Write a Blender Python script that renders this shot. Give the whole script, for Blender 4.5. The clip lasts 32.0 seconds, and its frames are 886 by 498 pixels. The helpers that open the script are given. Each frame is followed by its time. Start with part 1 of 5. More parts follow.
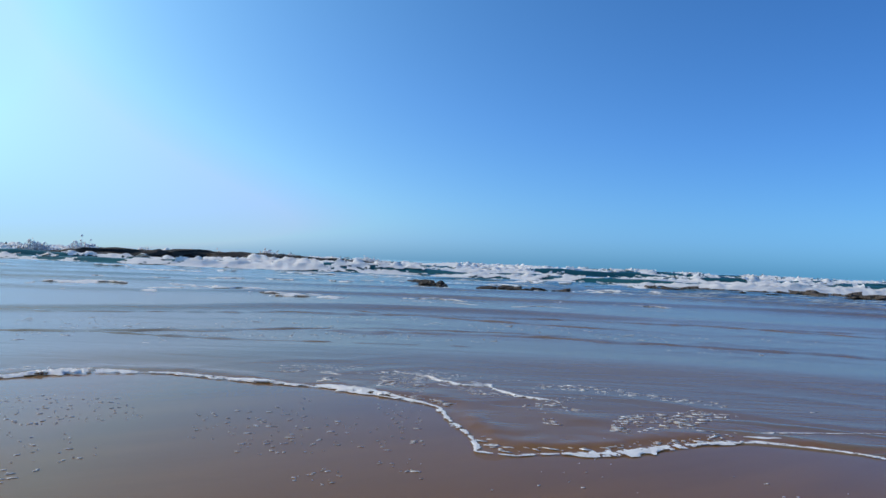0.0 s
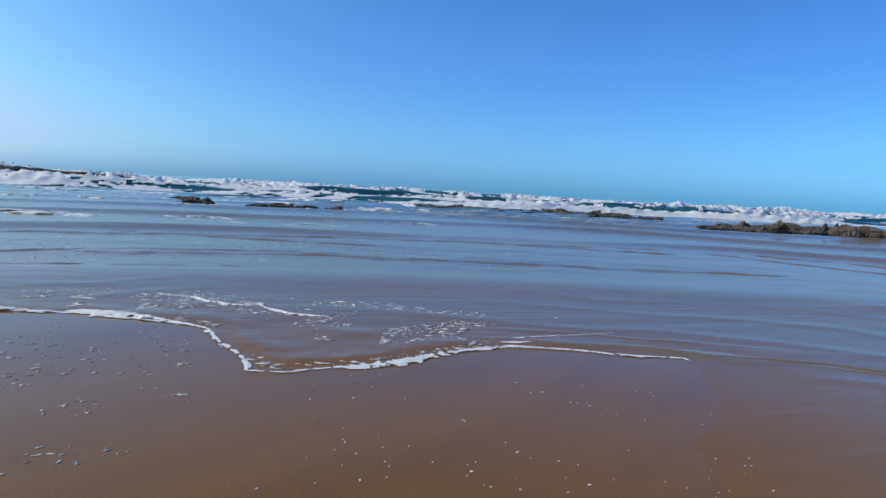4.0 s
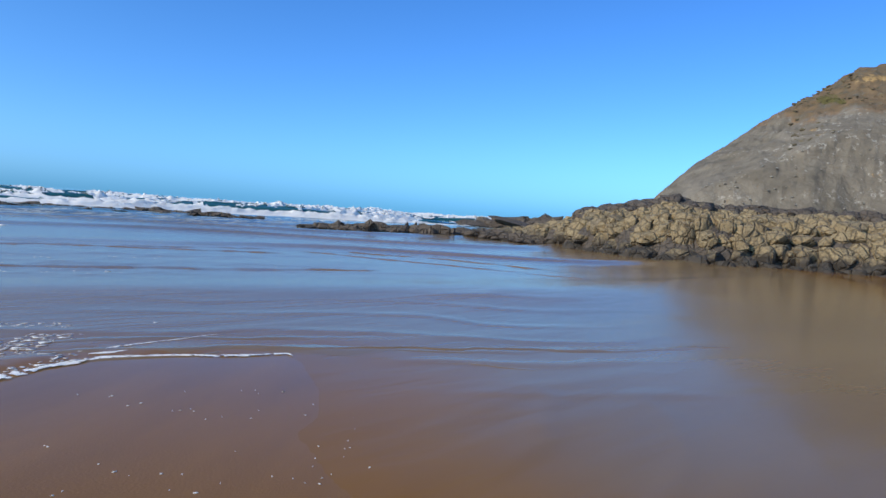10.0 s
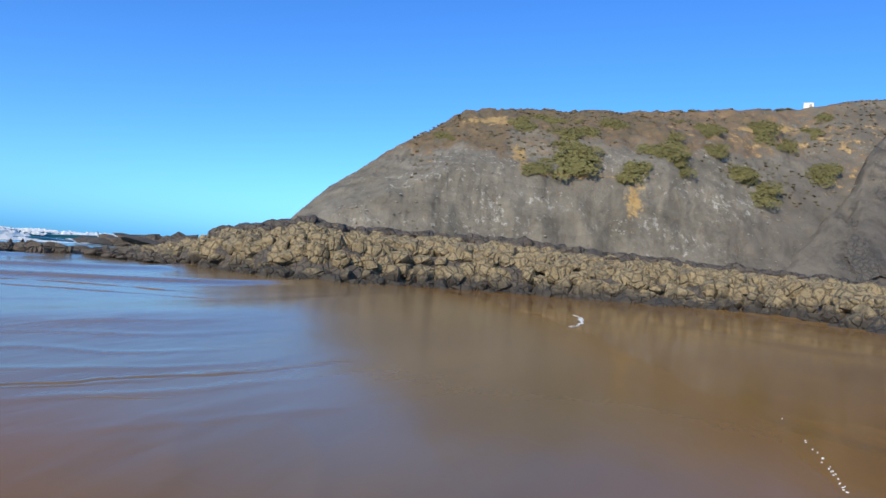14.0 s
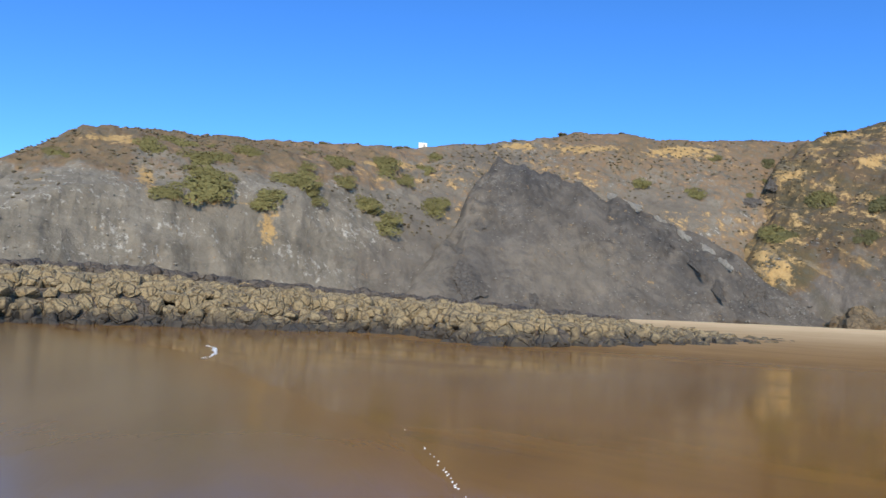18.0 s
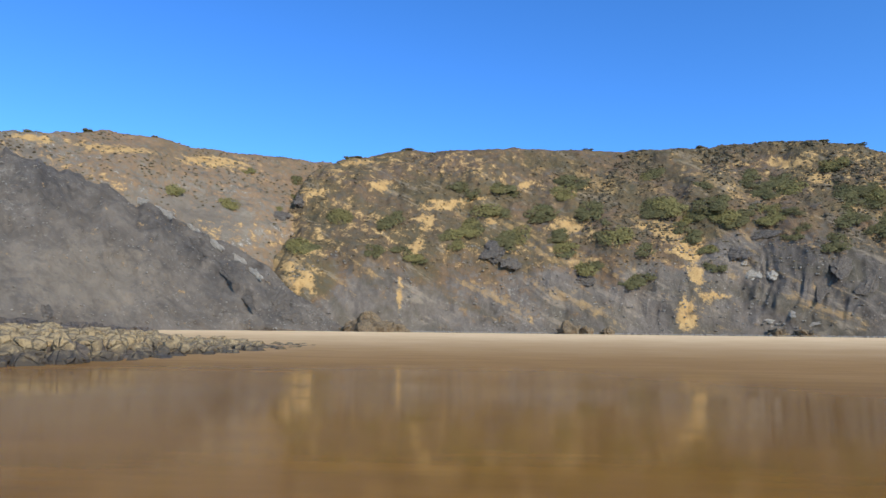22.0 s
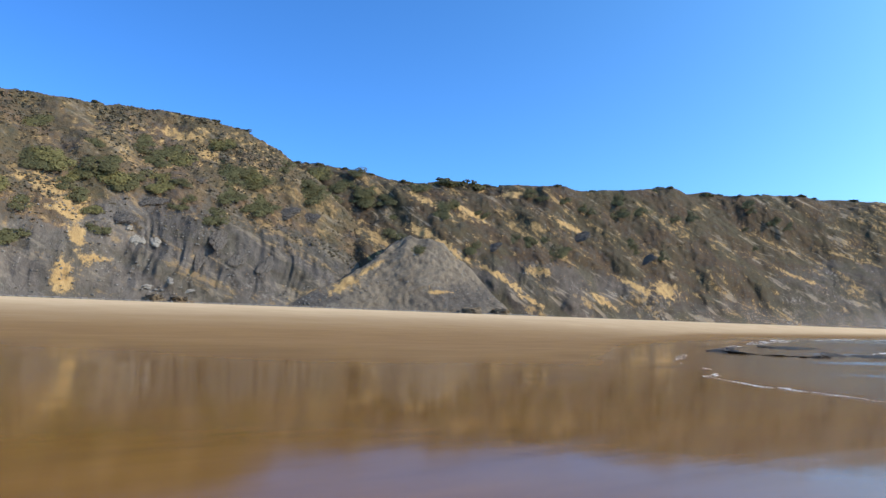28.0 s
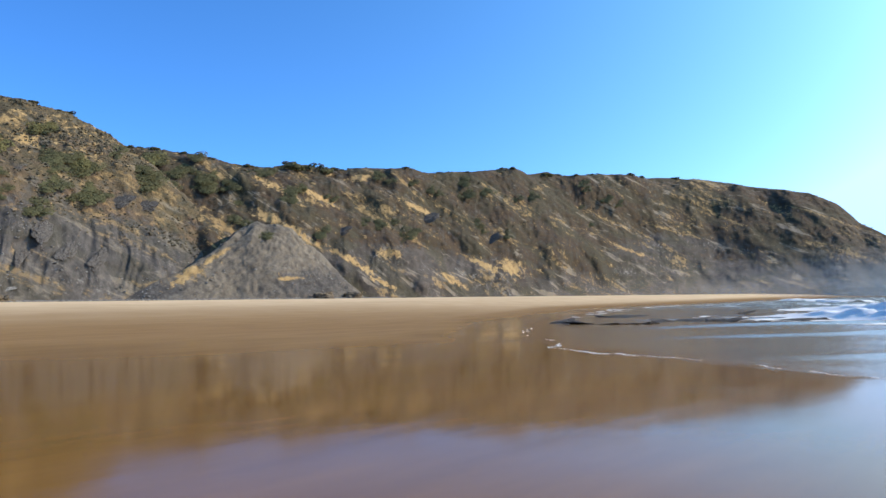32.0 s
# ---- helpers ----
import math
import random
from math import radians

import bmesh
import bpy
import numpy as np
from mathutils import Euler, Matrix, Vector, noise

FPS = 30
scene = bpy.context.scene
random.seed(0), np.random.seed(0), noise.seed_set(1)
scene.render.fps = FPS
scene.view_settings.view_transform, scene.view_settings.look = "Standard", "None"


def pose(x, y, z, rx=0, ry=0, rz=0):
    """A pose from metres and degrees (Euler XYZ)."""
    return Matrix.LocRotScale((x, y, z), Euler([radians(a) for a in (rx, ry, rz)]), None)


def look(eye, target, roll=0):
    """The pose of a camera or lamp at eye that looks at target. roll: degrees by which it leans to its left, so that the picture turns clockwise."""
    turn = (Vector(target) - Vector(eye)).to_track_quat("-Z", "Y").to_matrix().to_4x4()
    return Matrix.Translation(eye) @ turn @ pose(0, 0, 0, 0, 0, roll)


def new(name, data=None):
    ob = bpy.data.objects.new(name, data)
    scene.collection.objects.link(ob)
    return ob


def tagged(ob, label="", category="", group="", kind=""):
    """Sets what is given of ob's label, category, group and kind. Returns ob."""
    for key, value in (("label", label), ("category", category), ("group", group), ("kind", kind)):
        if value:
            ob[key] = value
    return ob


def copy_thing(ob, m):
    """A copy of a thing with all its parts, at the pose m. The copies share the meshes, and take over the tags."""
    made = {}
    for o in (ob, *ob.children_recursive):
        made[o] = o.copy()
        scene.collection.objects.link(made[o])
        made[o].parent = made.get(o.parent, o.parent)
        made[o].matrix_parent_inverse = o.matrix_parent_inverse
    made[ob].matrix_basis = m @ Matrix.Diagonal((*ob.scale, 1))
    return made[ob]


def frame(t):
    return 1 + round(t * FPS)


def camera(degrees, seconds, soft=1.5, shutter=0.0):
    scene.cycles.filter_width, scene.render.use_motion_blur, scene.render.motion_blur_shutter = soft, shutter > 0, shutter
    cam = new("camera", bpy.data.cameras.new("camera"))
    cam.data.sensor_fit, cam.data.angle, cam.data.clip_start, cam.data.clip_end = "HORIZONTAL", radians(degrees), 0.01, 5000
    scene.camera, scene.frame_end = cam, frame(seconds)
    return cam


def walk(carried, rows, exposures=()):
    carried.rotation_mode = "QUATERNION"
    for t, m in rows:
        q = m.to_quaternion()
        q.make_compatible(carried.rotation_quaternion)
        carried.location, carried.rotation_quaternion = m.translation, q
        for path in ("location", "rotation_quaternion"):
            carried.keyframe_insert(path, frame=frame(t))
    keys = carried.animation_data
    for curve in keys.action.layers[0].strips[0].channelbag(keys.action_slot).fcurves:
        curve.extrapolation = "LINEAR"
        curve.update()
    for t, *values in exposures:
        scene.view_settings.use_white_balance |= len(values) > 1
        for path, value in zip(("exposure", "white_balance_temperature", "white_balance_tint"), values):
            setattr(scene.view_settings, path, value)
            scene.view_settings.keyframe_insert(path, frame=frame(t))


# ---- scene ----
# ---- camera and walk: held by somebody who turns on the spot, from the sea round to the far headland ----
EYE = Vector((0.0, 0.0, 1.55))
LENS = 61.69

# seconds, bearing clockwise from inland, tilt up, lean
TURN = [
    (0.0, -146.18, 0.97, 2.44),
    (0.5, -145.44, 0.09, 3.16),
    (1.0, -143.92, -0.99, 3.50),
    (1.5, -142.45, -1.54, 3.47),
    (2.0, -141.02, -2.00, 3.74),
    (2.5, -138.99, -2.45, 3.84),
    (3.0, -136.34, -2.92, 3.50),
    (3.5, -133.10, -3.33, 2.91),
    (4.0, -128.45, -4.52, 3.15),
    (4.5, -124.82, -4.67, 3.27),
    (6.5, -117.27, -5.12, 4.10),
    (7.0, -115.25, -5.46, 4.14),
    (7.5, -113.39, -5.62, 4.04),
    (8.0, -111.85, -5.55, 3.90),
    (8.5, -109.67, -5.01, 3.84),
    (9.0, -106.77, -4.10, 4.17),
    (9.5, -102.34, -3.21, 4.61),
    (10.0, -98.43, -2.70, 3.91),
    (10.5, -96.04, -2.20, 3.44),
    (11.0, -93.89, -1.49, 3.29),
    (11.5, -90.89, -1.19, 4.21),
    (12.0, -87.82, -1.20, 4.23),
    (12.5, -84.23, -1.22, 3.87),
    (13.0, -80.49, -0.55, 3.79),
    (13.5, -76.33, 0.34, 4.17),
    (14.0, -71.14, 0.82, 4.39),
    (14.5, -66.01, 0.95, 4.73),
    (16.5, -52.78, 3.14, 2.73),
    (17.0, -49.50, 4.03, 2.20),
    (17.5, -46.34, 4.62, 2.25),
    (18.0, -43.61, 4.63, 2.64),
    (18.5, -39.63, 4.45, 2.41),
    (19.0, -33.32, 5.27, 1.81),
    (19.5, -26.65, 5.48, 1.22),
    (20.0, -23.74, 5.10, 1.57),
    (20.5, -21.75, 5.52, 2.14),
    (21.0, -17.15, 6.40, 2.13),
    (21.5, -13.09, 6.76, 1.02),
    (22.0, -8.51, 6.38, 0.67),
    (22.5, -4.32, 6.31, 0.69),
    (23.0, -0.00, 5.74, 1.50),
    (23.5, 5.27, 5.30, 0.48),
    (24.0, 9.58, 5.65, 0.49),
    (24.5, 12.60, 5.17, 0.79),
    (25.0, 16.35, 4.82, 0.81),
    (25.5, 19.57, 5.11, 1.42),
    (27.5, 33.65, 4.96, 2.11),
    (28.0, 36.75, 4.85, 2.17),
    (28.5, 39.63, 4.23, 2.45),
    (29.0, 42.70, 3.29, 2.08),
    (29.5, 45.13, 2.51, 1.58),
    (30.0, 48.42, 1.59, 1.12),
    (30.5, 49.78, 2.25, 0.38),
    (31.0, 49.73, 3.08, 0.93),
    (31.5, 49.11, 3.61, 0.10),
    (32.0, 48.30, 3.69, -0.60),
]


def aim(bearing, tilt, lean):
    b, e = radians(bearing), radians(tilt)
    way = Vector((math.sin(b) * math.cos(e), math.cos(b) * math.cos(e), math.sin(e)))
    return look(EYE, EYE + way * 10.0, lean)


cam = camera(LENS, 32.0, soft=1.55)
walk(cam, [(t, aim(b, e, r)) for t, b, e, r in TURN],
     exposures=[(0.0, -0.60), (2.0, -0.60), (4.0, -0.52), (7.0, -0.40), (9.0, -0.30), (13.0, -0.18), (17.0, -0.07), (19.0, 0.03), (23.0, 0.09), (28.0, 0.15), (31.0, 0.16), (32.0, 0.16)])

# ---- world and sun ----
SUN_BEARING, SUN_HEIGHT = 135.0, 29.0
world = bpy.data.worlds.new("sky")
scene.world = world
world.use_nodes = True
wn = world.node_tree
wn.nodes.clear()


def sky_layer(air, dust, ozone, tint, depth, most):
    """Clear air, salt haze and dust, each as a sky with the same sun; depth: how fast it thins out away from the sun."""
    s = wn.nodes.new("ShaderNodeTexSky")
    s.sky_type, s.sun_disc = "NISHITA", False
    s.sun_elevation, s.sun_rotation = radians(SUN_HEIGHT), radians(SUN_BEARING)
    s.altitude, s.air_density, s.dust_density, s.ozone_density = 0.0, air, dust, ozone
    m = wn.nodes.new("ShaderNodeMix")
    m.data_type, m.blend_type = "RGBA", "MULTIPLY"
    m.inputs[0].default_value = 1.0
    m.inputs[7].default_value = (*tint, 1.0)
    veil = wn.nodes.new("ShaderNodeMix")
    veil.data_type, veil.blend_type = "RGBA", "DARKEN"
    veil.inputs[0].default_value = 1.0
    veil.inputs[7].default_value = (most, most, most, 1.0)
    wn.links.new(s.outputs[0], veil.inputs[6])
    g = wn.nodes.new("ShaderNodeGamma")
    g.inputs[1].default_value = depth
    wn.links.new(veil.outputs[2], g.inputs[0])
    wn.links.new(g.outputs[0], m.inputs[6])
    return m.outputs[2]


def added(a, b):
    n = wn.nodes.new("ShaderNodeMix")
    n.data_type, n.blend_type = "RGBA", "ADD"
    n.inputs[0].default_value = 1.0
    wn.links.new(a, n.inputs[6])
    wn.links.new(b, n.inputs[7])
    return n.outputs[2]


clear = sky_layer(0.8, 0.2, 1.0, (0.13, 0.575, 1.50), 1.0, 20.0)
salty = sky_layer(0.3, 2.0, 1.0, (0.58, 0.48, 0.16), 2.0, 2.6)
dusty = sky_layer(0.06, 10.0, 1.0, (0.42, 1.30, 1.40), 1.0, 3.5)
back = wn.nodes.new("ShaderNodeBackground")
back.inputs["Strength"].default_value = 0.125
wout = wn.nodes.new("ShaderNodeOutputWorld")
wn.links.new(added(added(clear, salty), dusty), back.inputs[0])
wn.links.new(back.outputs[0], wout.inputs[0])

sun = new("sun", bpy.data.lights.new("sun", "SUN"))
sun.data.energy = 5.0
sun.data.angle = radians(0.5)
sun.data.color = (1.0, 0.825, 0.62)
sb, sh = radians(SUN_BEARING), radians(SUN_HEIGHT)
sun.matrix_world = look((math.sin(sb) * math.cos(sh) * 100, math.cos(sb) * math.cos(sh) * 100, math.sin(sh) * 100), (0, 0, 0))


# ---- noise on arrays ----
def hashed(ix, iy, iz, seed):
    h = (ix * 374761393 + iy * 668265263 + iz * 2147483647 + seed * 974634777) & 0xFFFFFFFF
    h = ((h ^ (h >> 13)) * 1274126177) & 0xFFFFFFFF
    h = (h ^ (h >> 16)) & 0xFFFFFFFF
    return h.astype(np.float64) / 4294967295.0


def vnoise(x, y, z, seed=0):
    """Smooth value noise from -1 to 1."""
    x, y, z = np.broadcast_arrays(np.asarray(x, float), np.asarray(y, float), np.asarray(z, float))
    ix, iy, iz = (np.floor(a).astype(np.int64) for a in (x, y, z))
    fx, fy, fz = x - ix, y - iy, z - iz
    fx, fy, fz = (f * f * f * (f * (f * 6 - 15) + 10) for f in (fx, fy, fz))
    out = 0.0
    for dx in (0, 1):
        for dy in (0, 1):
            for dz in (0, 1):
                w = (fx if dx else 1 - fx) * (fy if dy else 1 - fy) * (fz if dz else 1 - fz)
                out = out + w * hashed(ix + dx, iy + dy, iz + dz, seed)
    return out * 2 - 1


def fbm(x, y, z, octaves=4, seed=0, gain=0.5):
    total, amp = 0.0, 1.0
    for k in range(octaves):
        total = total + amp * vnoise(x * 2 ** k, y * 2 ** k, z * 2 ** k, seed + k * 17)
        amp *= gain
    return total


def ridged(x, y, z, octaves=4, seed=0):
    total, amp = 0.0, 1.0
    for k in range(octaves):
        total = total + amp * (1 - 2 * np.abs(vnoise(x * 2 ** k, y * 2 ** k, z * 2 ** k, seed + k * 31)))
        amp *= 0.5
    return total


def step(a, b, x):
    t = np.clip((x - a) / (b - a), 0, 1)
    return t * t * (3 - 2 * t)


def spot(bearing, dist):
    b = np.radians(bearing)
    return dist * np.sin(b), dist * np.cos(b)


# ---- mesh helpers ----
def grid_mesh(name, xs, ys, zs, keep=None, closed=False, attrs=None):
    """A sheet from 2D arrays; keep: which cells stay; closed: the columns join up."""
    rows, cols = xs.shape
    verts = np.stack([xs, ys, zs], -1).reshape(-1, 3)
    i = np.arange(rows * cols).reshape(rows, cols)
    nxt = np.roll(i, -1, axis=1) if closed else i[:, 1:]
    cur = i if closed else i[:, :-1]
    quads = np.stack([cur[:-1], nxt[:-1], nxt[1:], cur[1:]], -1)
    if keep is not None:
        quads = quads[keep]
    quads = quads.reshape(-1, 4)
    used = np.zeros(len(verts), bool)
    used[quads.ravel()] = True
    remap = np.cumsum(used) - 1
    me = bpy.data.meshes.new(name)
    v = verts[used]
    me.vertices.add(len(v))
    me.vertices.foreach_set("co", v.ravel())
    me.loops.add(len(quads) * 4)
    me.loops.foreach_set("vertex_index", remap[quads.ravel()].astype(np.int32))
    me.polygons.add(len(quads))
    me.polygons.foreach_set("loop_start", np.arange(0, len(quads) * 4, 4, dtype=np.int32))
    me.polygons.foreach_set("use_smooth", np.ones(len(quads), bool))
    me.update(calc_edges=True)
    for key, values in (attrs or {}).items():
        layer = me.attributes.new(key, "FLOAT", "POINT")
        layer.data.foreach_set("value", values.reshape(-1)[used].astype(np.float32))
    return me


def raw_mesh(name, verts, faces, smooth=True):
    me = bpy.data.meshes.new(name)
    me.from_pydata([tuple(v) for v in verts], [], [tuple(f) for f in faces])
    if smooth:
        me.polygons.foreach_set("use_smooth", np.ones(len(me.polygons), bool))
    me.update()
    return me


def thing(name, me, material, label, category, group="", kind=""):
    ob = new(name, me)
    if material is not None:
        me.materials.append(material)
    return tagged(ob, label, category, group, kind)


def part(name, me, material, parent, label=""):
    ob = new(name, me)
    if material is not None and not me.materials:
        me.materials.append(material)
    ob.parent = parent
    if label:
        ob["label"] = label
    return ob


# ---- material helpers ----
class Mat:
    def __init__(self, name):
        self.m = bpy.data.materials.new(name)
        self.m.use_nodes = True
        self.t = self.m.node_tree
        self.b = self.t.nodes["Principled BSDF"]

    def node(self, kind, **inputs):
        n = self.t.nodes.new(kind)
        for k, v in inputs.items():
            self.put(n.inputs[k.replace("_", " ")], v)
        return n

    def put(self, socket, v):
        if hasattr(v, "is_linked"):
            self.t.links.new(v, socket)
        else:
            socket.default_value = v

    def coords(self, scale=(1, 1, 1)):
        g = self.node("ShaderNodeNewGeometry")
        mp = self.node("ShaderNodeMapping", Vector=g.outputs["Position"], Scale=scale)
        return mp.outputs[0]

    def noise(self, scale, detail=5, rough=0.55, at=None, distortion=0.0):
        n = self.node("ShaderNodeTexNoise", Scale=scale, Detail=detail, Roughness=rough, Distortion=distortion)
        self.put(n.inputs["Vector"], at if at is not None else self.coords())
        return n.outputs["Fac"]

    def ramp(self, fac, *stops):
        r = self.node("ShaderNodeValToRGB", Fac=fac)
        e = r.color_ramp.elements
        while len(e) < len(stops):
            e.new(0.5)
        for el, (p, c) in zip(e, stops):
            el.position = p
            el.color = (*c, 1) if hasattr(c, "__len__") else (c, c, c, 1)
        return r.outputs["Color"]

    def mix(self, fac, a, b, how="MIX"):
        n = self.node("ShaderNodeMix")
        n.data_type, n.blend_type = "RGBA", how
        self.put(n.inputs[0], fac)
        for s, v in ((6, a), (7, b)):
            self.put(n.inputs[s], (*v, 1) if isinstance(v, tuple) and len(v) == 3 else v)
        return n.outputs[2]

    def math(self, op, a, b=0.0, clamp=False):
        n = self.node("ShaderNodeMath")
        n.operation, n.use_clamp = op, clamp
        self.put(n.inputs[0], a)
        self.put(n.inputs[1], b)
        return n.outputs[0]

    def attr(self, name):
        n = self.node("ShaderNodeAttribute")
        n.attribute_name = name
        return n.outputs["Fac"]

    def bump(self, height, strength, distance):
        n = self.node("ShaderNodeBump", Height=height, Strength=strength, Distance=distance)
        self.put(self.b.inputs["Normal"], n.outputs[0])
        return n.outputs[0]

    def set(self, **inputs):
        for k, v in inputs.items():
            self.put(self.b.inputs[k.replace("_", " ")], v)
        return self.m


# ---- materials ----
def sand_material():
    k = Mat("beach_sand")
    grain = k.noise(60, 3)
    blotch = k.noise(0.35, 5, 0.6)
    streak = k.noise(1.0, 5, 0.6, k.coords((0.25, 1.1, 1)))
    wet = k.attr("wet")
    dry = k.ramp(blotch, (0.3, (0.56, 0.41, 0.25)), (0.7, (0.67, 0.51, 0.33)))
    damp = k.ramp(streak, (0.3, (0.215, 0.125, 0.05)), (0.7, (0.285, 0.172, 0.075)))
    film = k.attr("film")
    soaked = k.ramp(streak, (0.3, (0.175, 0.079, 0.010)), (0.7, (0.232, 0.108, 0.015)))
    k.put(k.b.inputs["Base Color"], k.mix(film, k.mix(wet, dry, damp), soaked))
    k.set(Roughness=k.math("SUBTRACT", 0.95, k.math("MULTIPLY", wet, 0.3)), Specular_IOR_Level=0.03,
          Coat_Weight=k.math("MULTIPLY", film, 0.95), Coat_IOR=1.205,
          Coat_Roughness=k.mix(k.ramp(k.noise(0.16, 5, 0.6, k.coords((0.3, 1.3, 1)), 0.8), (0.52, 0.0), (0.66, 1.0)), k.ramp(blotch, (0.3, 0.06), (0.75, 0.12)), (0.18, 0.18, 0.18)))
    n1 = k.node("ShaderNodeBump", Height=k.math("ADD", k.math("MULTIPLY", grain, 0.25), blotch), Strength=0.5, Distance=0.03)
    k.put(k.b.inputs["Normal"], n1.outputs[0])
    n2 = k.node("ShaderNodeBump", Height=k.noise(1.0, 4, 0.6, k.coords((0.8, 2.5, 1))), Strength=0.08, Distance=0.02)
    k.put(k.b.inputs["Coat Normal"], n2.outputs[0])
    return k.m


def water_material():
    k = Mat("sea_water")
    depth = k.attr("depth")
    pq = k.node("ShaderNodeCombineXYZ", X=k.attr("along"), Y=k.attr("across")).outputs[0]

    def stretched(a, b):
        return k.node("ShaderNodeMapping", Vector=pq, Scale=(a, b, 1)).outputs[0]
    silt = k.noise(0.25, 5, 0.6, stretched(0.4, 1))
    shallow = k.ramp(silt, (0.3, (0.16, 0.10, 0.045)), (0.7, (0.22, 0.142, 0.066)))
    deep = k.ramp(silt, (0.3, (0.012, 0.075, 0.10)), (0.7, (0.03, 0.13, 0.15)))
    col = k.mix(depth, shallow, deep)
    col = k.mix(k.attr("edge"), col, k.ramp(silt, (0.3, (0.175, 0.079, 0.010)), (0.7, (0.232, 0.108, 0.015))))
    lace = k.noise(1.2, 8, 0.72, stretched(0.4, 1.1), 1.2)
    foam = k.math("MULTIPLY", k.attr("froth"), k.ramp(lace, (0.47, 0.0), (0.60, 1.0)), True)
    k.put(k.b.inputs["Base Color"], k.mix(foam, col, (0.78, 0.80, 0.80)))
    k.set(Roughness=k.math("ADD", k.math("SUBTRACT", 0.16, k.math("MULTIPLY", depth, 0.1)), k.math("MULTIPLY", foam, 0.6)), IOR=1.165)
    r1 = k.noise(1.0, 4, 0.55, stretched(0.7, 2.6), 0.5)
    r2 = k.noise(0.2, 4, 0.5, stretched(0.35, 1.5), 0.8)
    rough = k.math("ADD", 0.3, k.math("MULTIPLY", depth, 0.9))
    k.bump(k.math("MULTIPLY", k.math("ADD", k.math("MULTIPLY", r1, 0.2), r2), rough), 0.5, 0.22)
    return k.m


def foam_material():
    k = Mat("sea_foam")
    n = k.noise(9, 6, 0.7)
    k.put(k.b.inputs["Base Color"], k.ramp(n, (0.3, (0.80, 0.80, 0.80)), (0.6, (0.93, 0.93, 0.93))))
    k.set(Roughness=0.75, Specular_IOR_Level=0.3)
    k.bump(n, 0.8, 0.03)
    glow = k.node("ShaderNodeBsdfTranslucent", Color=(0.8, 0.82, 0.82, 1))
    both = k.node("ShaderNodeMixShader", Fac=0.12)
    k.t.links.new(k.b.outputs[0], both.inputs[1])
    k.t.links.new(glow.outputs[0], both.inputs[2])
    k.t.links.new(both.outputs[0], k.t.nodes["Material Output"].inputs[0])
    return k.m


